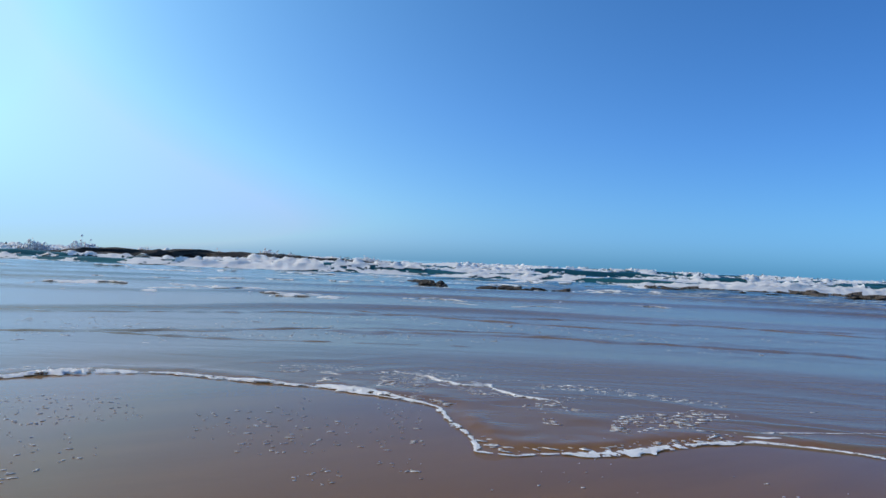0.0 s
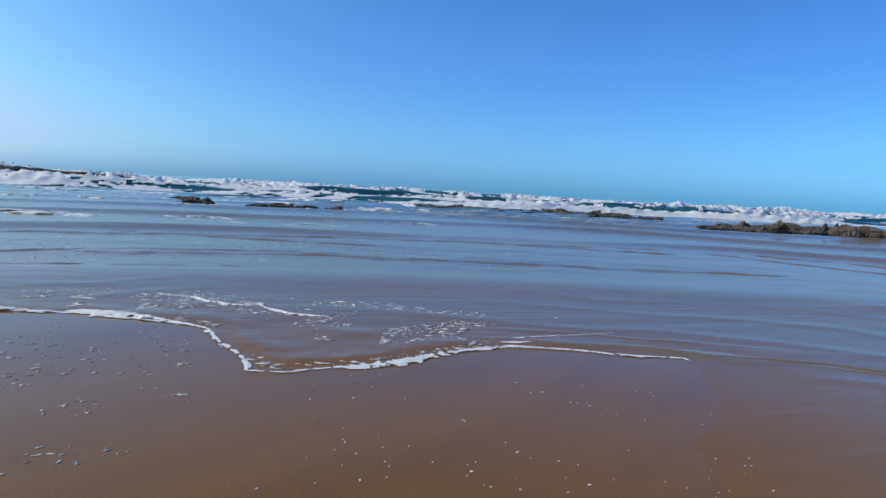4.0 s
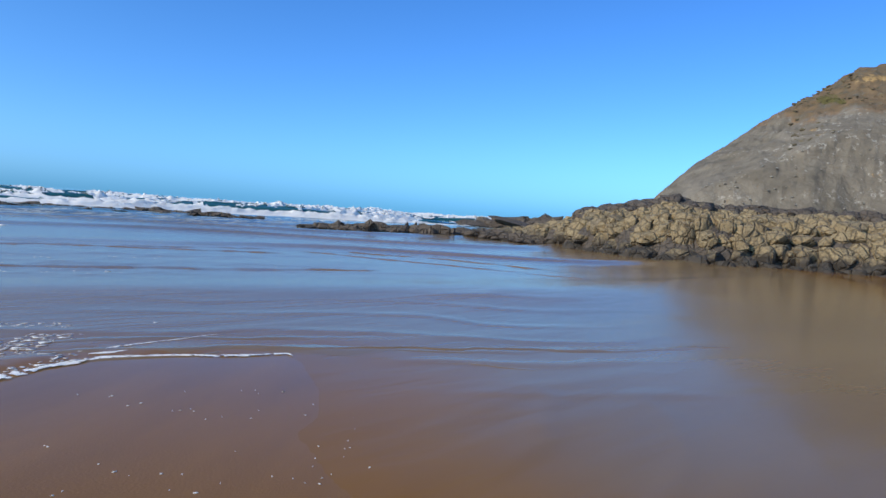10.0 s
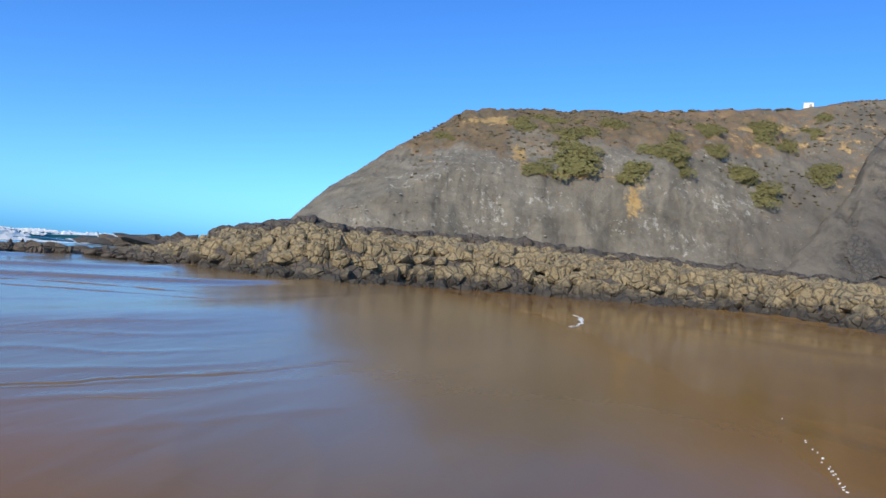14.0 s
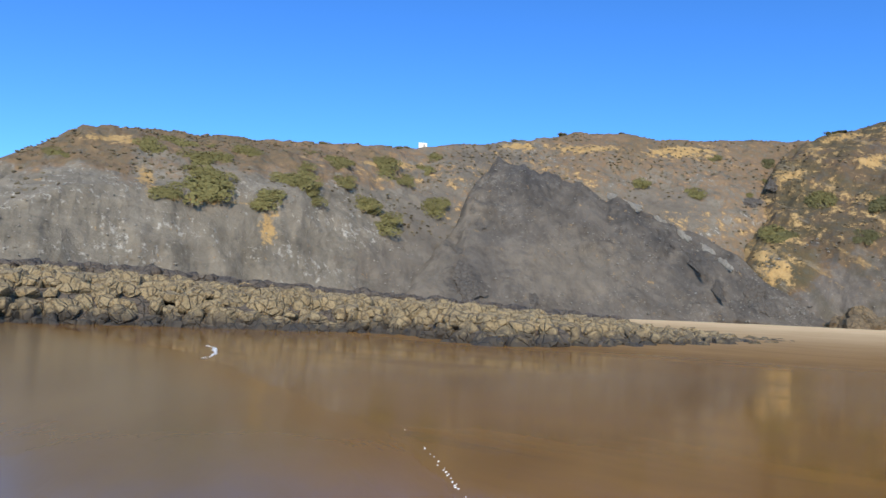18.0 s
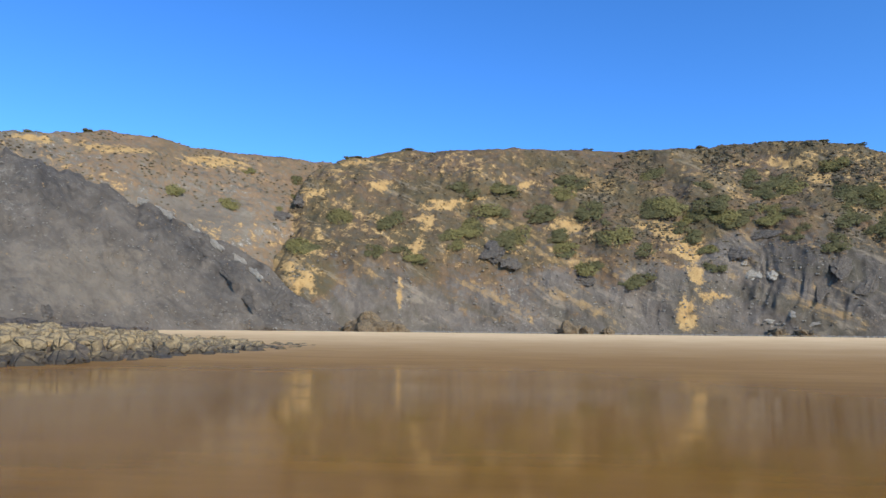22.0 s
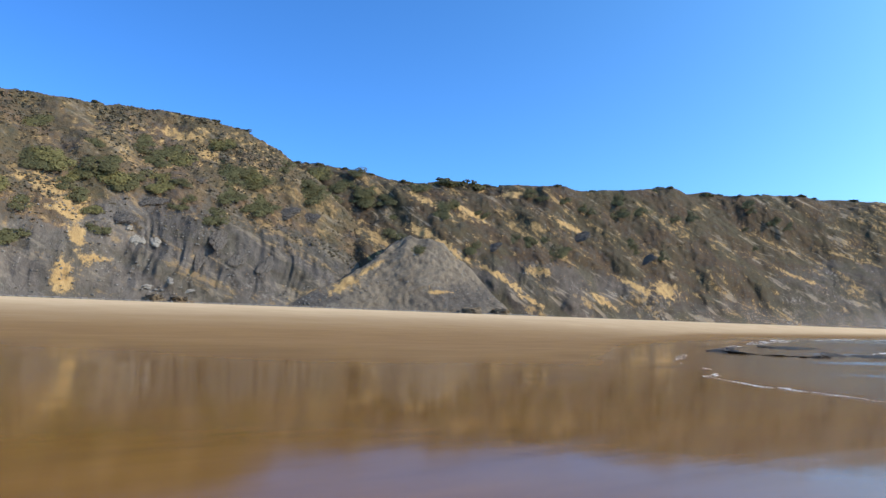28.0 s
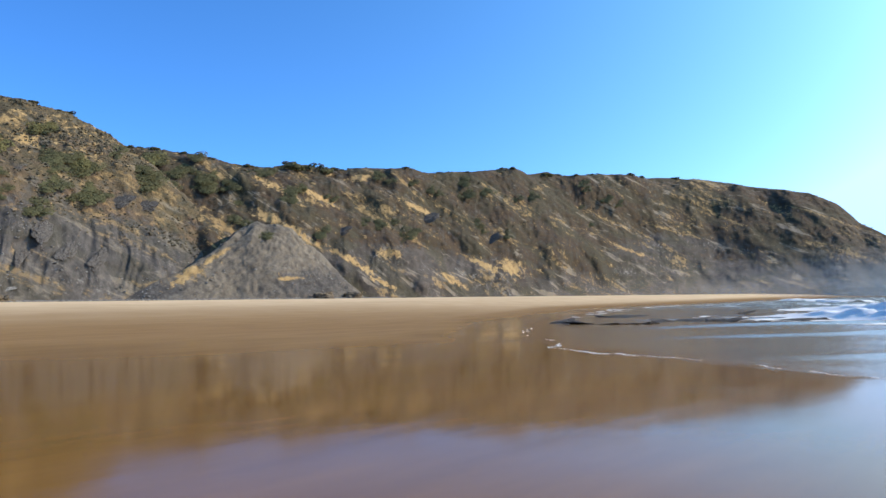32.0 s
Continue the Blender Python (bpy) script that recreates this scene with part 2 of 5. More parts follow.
def hill_material(name, rock_a, rock_b, strata=(1, 1, 1), strata_scale=0.5, lush=0.5, trails=0.0, cover=1.0, specks=0.2):
    """Bare rock, loose soil and low scrub, shared out by the sheet's own patches."""
    k = Mat(name)
    big = k.noise(0.09, 6, 0.65)
    mid = k.noise(0.7, 6, 0.7)
    fine = k.noise(4.0, 4, 0.7)
    bands = k.noise(strata_scale, 6, 0.75, k.coords(strata), 0.7)
    rock = k.mix(k.ramp(bands, (0.35, 0.0), (0.68, 1.0)), rock_a, rock_b)
    rock = k.mix(k.ramp(fine, (0.6, 0.0), (0.8, 0.35)), rock, (0.30, 0.28, 0.25))
    rock = k.mix(k.ramp(mid, (0.28, 0.7), (0.45, 0.0)), rock, (0.07, 0.068, 0.066))
    chips = k.math("MULTIPLY", k.noise(1.5, 4, 0.8, k.coords((1, 1, 0.8))), k.math("ADD", 0.62, k.math("MULTIPLY", k.noise(0.16, 3, 0.6, k.coords((0.6, 0.6, 1.6))), 0.76)))
    rock = k.mix(k.ramp(chips, (0.60, 0.0), (0.68, specks)), rock, (0.40, 0.385, 0.35))
    drip = k.noise(0.22, 5, 0.65, k.coords((1, 1, 0.3)), 0.8)
    rock = k.mix(1.0, rock, k.ramp(drip, (0.3, 0.68), (0.5, 0.95), (0.7, 1.15)), "MULTIPLY")
    soil = k.ramp(mid, (0.25, (0.21, 0.135, 0.06)), (0.5, (0.33, 0.222, 0.1)), (0.75, (0.43, 0.305, 0.148)))
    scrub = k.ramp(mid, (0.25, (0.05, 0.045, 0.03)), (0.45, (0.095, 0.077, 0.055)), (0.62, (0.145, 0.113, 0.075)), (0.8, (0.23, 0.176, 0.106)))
    # cover scales scrub brightness; its low southern value carries part of that cliff's shade
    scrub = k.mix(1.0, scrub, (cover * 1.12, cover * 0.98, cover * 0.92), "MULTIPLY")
    green = k.ramp(fine, (0.3, (0.03, 0.032, 0.014)), (0.7, (0.095, 0.09, 0.036)))
    rugged = k.math("ADD", k.math("MULTIPLY", k.math("SUBTRACT", mid, 0.5), 2.6), k.math("MULTIPLY", k.math("SUBTRACT", fine, 0.5), 0.7))

    def mask(key, lo=0.32, hi=0.74, ragged=1.0):
        return k.ramp(k.math("ADD", k.attr(key), k.math("MULTIPLY", rugged, ragged)), (lo, 0.0), (hi, 1.0))
    rock = k.mix(mask("ash"), rock, k.ramp(bands, (0.35, (0.10, 0.088, 0.076)), (0.68, (0.16, 0.14, 0.118))))
    # patches of darker rock; on the middle hill and headland they also paint shade
    rock = k.mix(mask("darkened"), rock, k.mix(k.ramp(chips, (0.60, 0.0), (0.68, specks)), k.ramp(bands, (0.35, (0.042, 0.039, 0.038)), (0.68, (0.10, 0.092, 0.086))), (0.30, 0.285, 0.265)))
    col = k.mix(mask("veg"), rock, scrub)
    col = k.mix(k.ramp(k.math("MULTIPLY", k.attr("veg"), big), (0.33, 0.0), (0.42, lush)), col, green)
    if trails:
        way = k.node("ShaderNodeCombineXYZ", X=k.attr("across"), Y=k.attr("along")).outputs[0]

        def run(a, b, scale, detail):
            return k.noise(scale, detail, 0.7, k.node("ShaderNodeMapping", Vector=way, Scale=(a, b, 1)).outputs[0], 0.6)
        scrubby = run(1.0, 0.45, 0.13, 6)
        col = k.mix(k.ramp(scrubby, (0.42, 0.85 * trails), (0.52, 0.0)), col, k.ramp(fine, (0.3, (0.028, 0.027, 0.018)), (0.7, (0.075, 0.068, 0.04))))
        pale = k.math("MULTIPLY", run(1.0, 0.22, 0.5, 5), k.math("ADD", 0.55, k.math("MULTIPLY", big, 0.9)))
        col = k.mix(k.ramp(pale, (0.59, 0.0), (0.66, 0.7 * trails)), col, (0.30, 0.255, 0.20))
        tan = k.math("MULTIPLY", run(1.0, 0.25, 0.22, 6), k.math("ADD", 0.6, k.math("MULTIPLY", mid, 0.8)))
        col = k.mix(k.ramp(tan, (0.57, 0.0), (0.64, 0.85 * trails)), col, soil)
    col = k.mix(mask("soil", 0.40, 0.70, 1.0), col, soil)
    k.put(k.b.inputs["Base Color"], col)
    k.set(Roughness=0.92, Specular_IOR_Level=0.2)
    k.bump(k.math("ADD", k.math("ADD", mid, k.math("MULTIPLY", fine, 0.25)), bands), 0.6, 0.45)
    return k.m


def rock_material(name, low, high, dark, wet_height):
    k = Mat(name)
    info = k.node("ShaderNodeObjectInfo")
    n = k.noise(1.6, 6, 0.65)
    f = k.noise(9, 5, 0.7)
    base = k.mix(n, low, high)
    base = k.mix(k.math("MULTIPLY", info.outputs["Random"], 0.4), base, k.mix(n, high, dark))
    base = k.mix(k.ramp(f, (0.34, 0.9), (0.5, 0.0)), base, dark)
    vor = k.node("ShaderNodeTexVoronoi", Scale=1.8, Vector=k.mix(0.12, k.coords(), k.node("ShaderNodeTexNoise", Scale=2.5, Vector=k.coords()).outputs["Color"], "LINEAR_LIGHT"))
    vor.feature = "DISTANCE_TO_EDGE"
    # crack lines mixed to dark: the shadow in the fissures is painted in
    base = k.mix(k.ramp(vor.outputs["Distance"], (0.0, 0.6), (0.07, 0.0)), base, dark)
    g = k.node("ShaderNodeNewGeometry")
    sep = k.node("ShaderNodeSeparateXYZ", Vector=g.outputs["Position"])
    weed = k.ramp(k.math("ADD", k.math("DIVIDE", sep.outputs[2], wet_height), k.math("MULTIPLY", k.math("SUBTRACT", n, 0.5), 1.2)),
                  (0.25, 1.0), (0.6, 0.0))
    k.put(k.b.inputs["Base Color"], k.mix(weed, base, tuple(c * 0.9 for c in dark)))
    k.set(Roughness=0.85)
    k.bump(k.math("ADD", k.ramp(vor.outputs["Distance"], (0.0, 0.0), (0.12, 0.8)), k.math("ADD", n, k.math("MULTIPLY", f, 0.4))), 0.9, 0.14)
    return k.m


SAND = sand_material()
WATER = water_material()
FOAM = foam_material()
HILL_NORTH = hill_material("grey_shale_hillside", (0.135, 0.12, 0.098), (0.215, 0.192, 0.158), (0.5, 0.5, 1.0), 0.35, 0.22, 0.0, 1.3, 0.75)
SCREE = hill_material("dark_shale_scree", (0.082, 0.073, 0.066), (0.135, 0.12, 0.106), (0.8, 0.8, 0.16), 0.5)
HILL_MID = hill_material("scrub_hillside", (0.09, 0.08, 0.073), (0.16, 0.142, 0.127), (1.0, 0.3, 0.5), 0.6, 0.4, 0.45, 0.9, 0.35)
SLAB = hill_material("pale_folded_slab", (0.108, 0.092, 0.075), (0.19, 0.162, 0.126), (0.9, 0.3, 1.0), 0.5)
# dark scrub and rock, toned down further to hold the southern cliff's shade
HILL_SOUTH = hill_material("shaded_dark_scrub_hillside", (0.054, 0.047, 0.043), (0.102, 0.088, 0.078), (0.5, 0.3, 0.8), 0.25, 0.15, 0.75, 0.46, 0.6)
OCHRE_ROCK = rock_material("ochre_rock", (0.19, 0.142, 0.077), (0.345, 0.27, 0.155), (0.05, 0.042, 0.034), 1.5)
REEF_ROCK = rock_material("black_reef_rock", (0.035, 0.03, 0.026), (0.065, 0.054, 0.045), (0.018, 0.016, 0.015), 0.3)
DARK_ROCK = rock_material("dark_reef_rock", (0.075, 0.06, 0.05), (0.13, 0.105, 0.085), (0.03, 0.027, 0.025), 0.3)

# ---- beach: one sheet to the horizon, with the water's edge winding round the camera ----
SHORE = [(-400, 40), (-110, 18), (-60, 16), (-38, 12), (-21, 10.8), (-7.0, 6.5), (-3.9, 4.4), (-2.2, 3.0), (-1.8, 1.5), (-2.6, -0.2), (-5.2, -1.5), (-7.0, -2.2), (-7.4, -2.62),
         (-6.9, -3.2), (-6.37, -4.1), (-5.5, -4.4), (-4.75, -4.5), (-3.86, -4.8), (-4.15, -5.85), (-4.36, -6.65), (-3.84, -8.05), (-2.3, -9.53), (-1.4, -10), (5, -9.5), (10, -4), (15.2, 2.6), (17.4, 8.8),
         (19, 12.5), (24, 17), (36, 25.5), (76, 42), (255, 64), (320, 40), (600, 0)]


def shore_distance(x, y):
    """Distance from the water's edge: above 0 on the sand."""
    best = np.full(np.shape(x), 1e9)
    inside = np.zeros(np.shape(x), bool)
    pts = SHORE
    for (ax, ay), (bx, by) in zip(pts[:-1], pts[1:]):
        dx, dy = bx - ax, by - ay
        t = np.clip(((x - ax) * dx + (y - ay) * dy) / (dx * dx + dy * dy), 0, 1)
        best = np.minimum(best, np.hypot(x - ax - t * dx, y - ay - t * dy))
    ring = pts + [(5000, 0), (5000, 6000), (-6000, 6000), (-6000, 40)]
    for (ax, ay), (bx, by) in zip(ring, ring[1:] + ring[:1]):
        if ay != by:
            cross = ((ay > y) != (by > y)) & (x < (bx - ax) * (y - ay) / (by - ay) + ax)
            inside ^= cross
    return np.where(inside, best, -best)


def ground_height(x, y):
    d = shore_distance(x, y)
    wob = 0.35 * vnoise(x * 0.45, y * 0.45, 3, 5) + 0.12 * vnoise(x * 1.7, y * 1.7, 5, 9)
    near = np.clip(d + wob * np.clip(np.abs(d) + 0.4, 0, 1), -4000, 4000)
    up = 0.004 * np.clip(near, 0, 25) + 1.35 * step(18, 95, y + 0.12 * np.abs(x) + 0 * near) * step(0, 25, near)
    down = -0.02 * np.clip(-near, 0, 60) - 0.01 * np.clip(-near - 60, 0, 1500)
    return np.where(near > 0, up, np.maximum(down, -12)), near


def polar(r0, r1, rings, turns):
    r = r0 * (r1 / r0) ** np.linspace(0, 1, rings)
    a = np.linspace(0, 2 * np.pi, turns, endpoint=False)
    rr, aa = np.meshgrid(r, a, indexing="ij")
    return rr * np.sin(aa), rr * np.cos(aa)


gx, gy = polar(0.05, 4800, 260, 560)
gx[0], gy[0] = 0.0, 0.0
gz, gd = ground_height(gx, gy)
gz = gz + 0.02 * vnoise(gx * 0.2, gy * 0.2, 1, 3) * step(3, 20, gd)
mirror_edge = 26 - 0.5 * np.clip(gx, 0, 30) + 3.0 * vnoise(gx * 0.08, gy * 0.25, 2, 8)
film = 1 - step(-9, 10, gy - mirror_edge)
film = np.maximum(film, 1 - step(1, 6, gd))
wet = 1 - step(30, 82, gy + 0.05 * np.abs(gx) + 3 * vnoise(gx * 0.05, gy * 0.2, 7, 2))
wet = np.maximum(wet, 1 - step(6, 14, gd))
ground = thing("ground", grid_mesh("ground", gx, gy, gz, closed=True, attrs={"wet": wet, "film": film}), SAND,
               "smooth wet brown beach sand, pale and dry below the cliffs", "beach", kind="structure")

# ---- sea ----
def swell(x, y):
    d = -shore_distance(x, y)
    q = -0.55 * x - 0.835 * y
    p = -0.835 * x + 0.55 * y
    warp = 6 * vnoise(p * 0.02, q * 0.02, 0, 11) + 2.0 * vnoise(p * 0.07, q * 0.05, 4, 12)
    grow = step(0.0, 12, d)
    z = 0.006 + 0.004 * grow * np.sin((q + warp) * 2 * np.pi / 1.9) + 0.008 * grow * vnoise(x * 0.4, y * 0.7, 0, 13)
    z = z + 0.19 * step(0.5, 9, d) * np.exp(5.0 * np.sin((q + warp * 1.6) * 2 * np.pi / 7.7) - 5.0) * (0.6 + 0.4 * vnoise(p * 0.1, q * 0.05, 2, 15))
    for turn, length, seed in ((0.5, 1.5, 91), (1.5, 1.15, 93), (0.95, 2.3, 95)):
        u = x * math.cos(turn) + y * math.sin(turn) + 0.5 * vnoise(x * 0.35, y * 0.35, 0, seed) + 0.15 * vnoise(x * 1.2, y * 1.2, 0, seed + 1)
        z = z + 0.009 * step(0.2, 1.5, d) * (1 - step(-1, 4, y)) * (1 - step(12, 26, d)) * step(-0.2, 0.6, vnoise(x * 0.22, y * 0.22, 3, seed)) * np.exp(5.0 * np.sin(u * 2 * np.pi / length) - 5.0)
    far = step(50, 90, q) * (0.55 + 0.45 * vnoise(p * 0.02, q * 0.01, 9, 16))
    phase = (q + warp) / 24.0
    crest = np.exp(-((phase % 1.0) - 0.5) ** 2 * 40)
    z = z + 0.3 * far * crest + 0.15 * far * vnoise(x * 0.3, y * 0.3, 1, 18)
    side = step(95, 130, x) * (1 - step(-10, 25, y - 8)) * 0.3
    z = z + side * np.exp(-(((x - 0.6 * y) / 18.0) % 1.0 - 0.5) ** 2 * 30)
    froth = np.clip(0.6 * far * (0.25 + 0.9 * np.exp(-((phase % 1.0) - 0.62) ** 2 * 30)) * (1 - 0.5 * step(200, 500, q)), 0, 1)
    froth = np.maximum(froth, 0.55 * step(25, 45, q) * (1 - step(60, 90, q)) * (0.5 + 0.5 * vnoise(p * 0.05, q * 0.12, 1, 19)))
    froth = np.maximum(froth, step(55, 110, x) * step(-30, 0, y) * 0.6)
    depth = step(18, 75, q)
    return z, froth, np.maximum(depth, step(50, 120, x) * 0.7)


wx, wy = polar(2.0, 4800, 600, 720)
wz, froth, depth = swell(wx, wy)
wg, wd = ground_height(wx, wy)
inside = wd < 0.35
cells = inside & np.roll(inside, -1, axis=1)
cells = cells[:-1] | cells[1:]
thin = step(-1.2, -0.1, wd)
wz = wz * (1 - thin) + (wg + 0.006 * np.clip(-wd / 0.3, -1, 1)) * thin
# the swollen lip of the swash
lip = step(0.05, 0.3, -wd) * (1 - step(0.25, 1.0, -wd)) * (1 - step(-4.0, -2.5, wy)) * (1 - step(2, 6, wx)) * (1 - step(20, 25, np.hypot(wx, wy)))
wz = wz + 0.02 * lip * (0.6 + 0.4 * vnoise(wx * 1.6, wy * 1.6, 0, 27)) + 0.008 * lip * vnoise(wx * 7, wy * 7, 0, 28)
sea = thing("water", grid_mesh("water", wx, wy, wz, keep=cells, closed=True, attrs={"froth": froth, "depth": depth, "edge": step(-2.6, 0.05, wd), "along": -0.835 * wx + 0.55 * wy, "across": -0.55 * wx - 0.835 * wy}), WATER,
            "shallow brown swash running out to teal surf", "sea", kind="structure")

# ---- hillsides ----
def hillside(name, stations, material, label, steep, lumps, seed, cols, rows, soil=(), veg_from=0.45, veg_to=0.65, extra=None, back=True, flute=0.7, veg_low=(), loose=0.0, ash=(), darkened=(), spread=110.0):
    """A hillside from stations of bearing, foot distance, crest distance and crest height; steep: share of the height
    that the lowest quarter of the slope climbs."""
    st = np.array(stations)
    a = np.linspace(st[0, 0], st[-1, 0], cols)
    foot, top, high = (np.interp(a, st[:, 0], st[:, k]) for k in (1, 2, 3))
    if not back:
        high = 1.25 + (high - 1.25) * (1 + 0.035 * fbm(a * 0.6, seed, 0, 3, seed))
    sm = np.ones(5) / 5
    foot, top = (np.convolve(np.pad(s, 2, mode="edge"), sm, "valid") for s in (foot, top))
    v = np.concatenate([np.linspace(-0.03, 1, rows), [1.06, 1.25, 1.7, 2.6, 4.0]]) if back else np.linspace(-0.03, 1, rows)
    A, V = np.meshgrid(a, v)
    st_a = np.interp(a, [s[0] for s in steep], [s[1] for s in steep])
    c = np.clip(V, 0, 1)
    h = np.where(c < 0.25, c / 0.25 * st_a, st_a + (1 - st_a) * (1 - (1 - np.clip((c - 0.25) / 0.75, 0, 1)) ** 1.25))
    h = np.where(V < 0, V * 1.5, h)
    base = 1.25
    Z = base + (high - base) * h - 0.02 * np.clip(V - 1, 0, 9) * (top - foot)
    D = foot + (top - foot) * V
    if not back:
        roll = np.clip((V - 0.82) / 0.18, 0, 1)
        D = D + 5.0 * roll ** 2
        Z = Z - 0.8 * roll ** 2
    X, Y = spot(A, D)
    size = np.clip((high - base) / 12, 0, 1) * np.ones_like(Z)
    soft = step(-0.02, 0.08, V) * (1 - 0.75 * step(0.9, 1.0, V)) * size
    arc = np.radians(A) * 110
    n = lumps * (1.3 * fbm(X * 0.07, Y * 0.07, Z * 0.05, 3, seed) + flute * ridged(arc * 0.16, Z * 0.09, 0, 4, seed + 3) * (1 - 0.5 * step(0.3, 0.7, V)))
    n = n + 0.28 * fbm(X * 0.6, Y * 0.6, Z * 0.6, 3, seed + 7)
    if extra is not None:
        n = n + extra(A, V, Z, arc)
    D = D - n * soft
    Z = Z + 0.45 * n * soft * step(0.3, 0.6, V) + 0.25 * fbm(arc * 0.5, V * 9, 0, 3, seed + 21) * step(0.25, 0.6, V) * size
    X, Y = spot(A, D)
    el = np.degrees(np.arctan2(Z - 1.55, D))
    low = np.interp(a, [s[0] for s in veg_low], [s[1] for s in veg_low]) if veg_low else 0.0
    veg = step(veg_from, veg_to, h - low + 0.16 * fbm(arc * 0.08, Z * 0.1, 0, 3, seed + 9)) * 0.75
    dirt = np.zeros_like(Z)
    for pa, pe, ra, re, lean in soil:
        da, de = A - pa - lean * (el - pe), el - pe
        dirt = np.maximum(dirt, np.exp(-((da / ra) ** 2 + (de / re) ** 2) * 0.9))
    bare = 0.62 * step(-0.1, 0.9, fbm(arc * 0.035 + 0.02 * Z, Z * 0.12, 0, 3, seed + 50)) * loose
    dirt = np.maximum(np.clip(dirt * 0.95 - 0.06, 0, 1), bare * step(0.3, 0.6, veg))
    cinder = np.zeros_like(Z)
    for pa, pe, ra, re in ash:
        cinder = np.maximum(cinder, np.exp(-(((A - pa) / ra) ** 2 + ((el - pe) / re) ** 2) * 0.8))
    dark = np.zeros_like(Z)
    for pa, pe, ra, re in darkened:
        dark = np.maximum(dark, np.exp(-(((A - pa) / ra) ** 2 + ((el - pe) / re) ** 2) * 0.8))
    veg = veg * (1 - 0.8 * cinder)
    me = grid_mesh(name, X, Y, Z, attrs={"veg": veg, "soil": dirt, "ash": cinder, "darkened": dark, "across": 0.57 * np.radians(A) * spread + 0.82 * Z, "along": 0.82 * np.radians(A) * spread - 0.57 * Z})
    ob = thing(name, me, material, label, "hill", kind="structure")
    return ob, (A, V, X, Y, Z, el)


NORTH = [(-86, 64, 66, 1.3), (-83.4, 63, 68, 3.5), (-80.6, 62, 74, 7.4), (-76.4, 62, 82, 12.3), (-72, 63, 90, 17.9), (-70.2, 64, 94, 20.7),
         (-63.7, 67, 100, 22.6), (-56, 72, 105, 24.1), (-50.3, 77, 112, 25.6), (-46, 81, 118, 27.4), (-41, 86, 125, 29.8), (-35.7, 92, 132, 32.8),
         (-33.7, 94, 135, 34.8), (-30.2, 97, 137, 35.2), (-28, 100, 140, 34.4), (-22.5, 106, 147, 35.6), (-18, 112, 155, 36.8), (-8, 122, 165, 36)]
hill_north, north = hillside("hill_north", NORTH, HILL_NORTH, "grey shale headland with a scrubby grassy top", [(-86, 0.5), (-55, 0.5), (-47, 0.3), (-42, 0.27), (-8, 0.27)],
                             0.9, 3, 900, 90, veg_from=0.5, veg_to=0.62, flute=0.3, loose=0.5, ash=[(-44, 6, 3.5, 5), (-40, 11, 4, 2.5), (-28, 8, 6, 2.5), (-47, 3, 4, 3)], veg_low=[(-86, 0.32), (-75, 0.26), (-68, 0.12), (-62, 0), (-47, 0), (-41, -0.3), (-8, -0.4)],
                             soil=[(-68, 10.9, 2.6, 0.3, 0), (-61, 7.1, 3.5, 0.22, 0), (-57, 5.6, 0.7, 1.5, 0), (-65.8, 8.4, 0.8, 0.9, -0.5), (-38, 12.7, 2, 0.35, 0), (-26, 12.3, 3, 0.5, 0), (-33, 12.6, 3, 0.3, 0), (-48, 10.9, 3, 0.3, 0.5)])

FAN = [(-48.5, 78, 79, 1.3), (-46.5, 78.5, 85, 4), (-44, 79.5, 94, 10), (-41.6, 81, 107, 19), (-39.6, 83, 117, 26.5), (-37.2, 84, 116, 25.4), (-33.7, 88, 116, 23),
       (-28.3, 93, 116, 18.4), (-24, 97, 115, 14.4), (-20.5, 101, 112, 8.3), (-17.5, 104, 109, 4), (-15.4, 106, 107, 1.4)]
def ribs(A, V, Z, arc):
    w = step(-33, -25, A)
    return w * 1.15 * ridged(arc * 0.10 + 0.14 * Z, arc * 0.03 - Z * 0.03, 0, 4, 45) - 0.9 * step(0.45, 0.8, vnoise(arc * 0.16 + 0.1 * Z, Z * 0.22, 0, 46))


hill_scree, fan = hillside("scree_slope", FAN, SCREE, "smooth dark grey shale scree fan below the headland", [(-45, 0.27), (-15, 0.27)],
                           0.5, 40, 420, 80, veg_from=2, veg_to=3, back=False, extra=ribs, flute=0.15, ash=[(-45.5, 4, 3.6, 9), (-43, 8, 2.2, 4), (-34, 3.5, 5, 2.4)], darkened=[(-29.5, 7.4, 1.6, 1.0), (-27.3, 5.8, 1.6, 1.2), (-25, 3.6, 1.8, 1.6), (-21, 2.0, 2.2, 1.6), (-41.6, 2.2, 1.6, 1.6), (-37, 10, 2.6, 1.6)])

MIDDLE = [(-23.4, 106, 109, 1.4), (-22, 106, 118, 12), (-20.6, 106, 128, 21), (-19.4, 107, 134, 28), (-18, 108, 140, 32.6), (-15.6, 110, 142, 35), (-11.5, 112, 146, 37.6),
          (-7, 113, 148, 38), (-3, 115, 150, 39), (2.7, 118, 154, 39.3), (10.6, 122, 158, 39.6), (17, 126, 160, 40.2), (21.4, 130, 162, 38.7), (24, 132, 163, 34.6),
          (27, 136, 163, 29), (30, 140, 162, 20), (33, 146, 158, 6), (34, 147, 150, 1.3)]


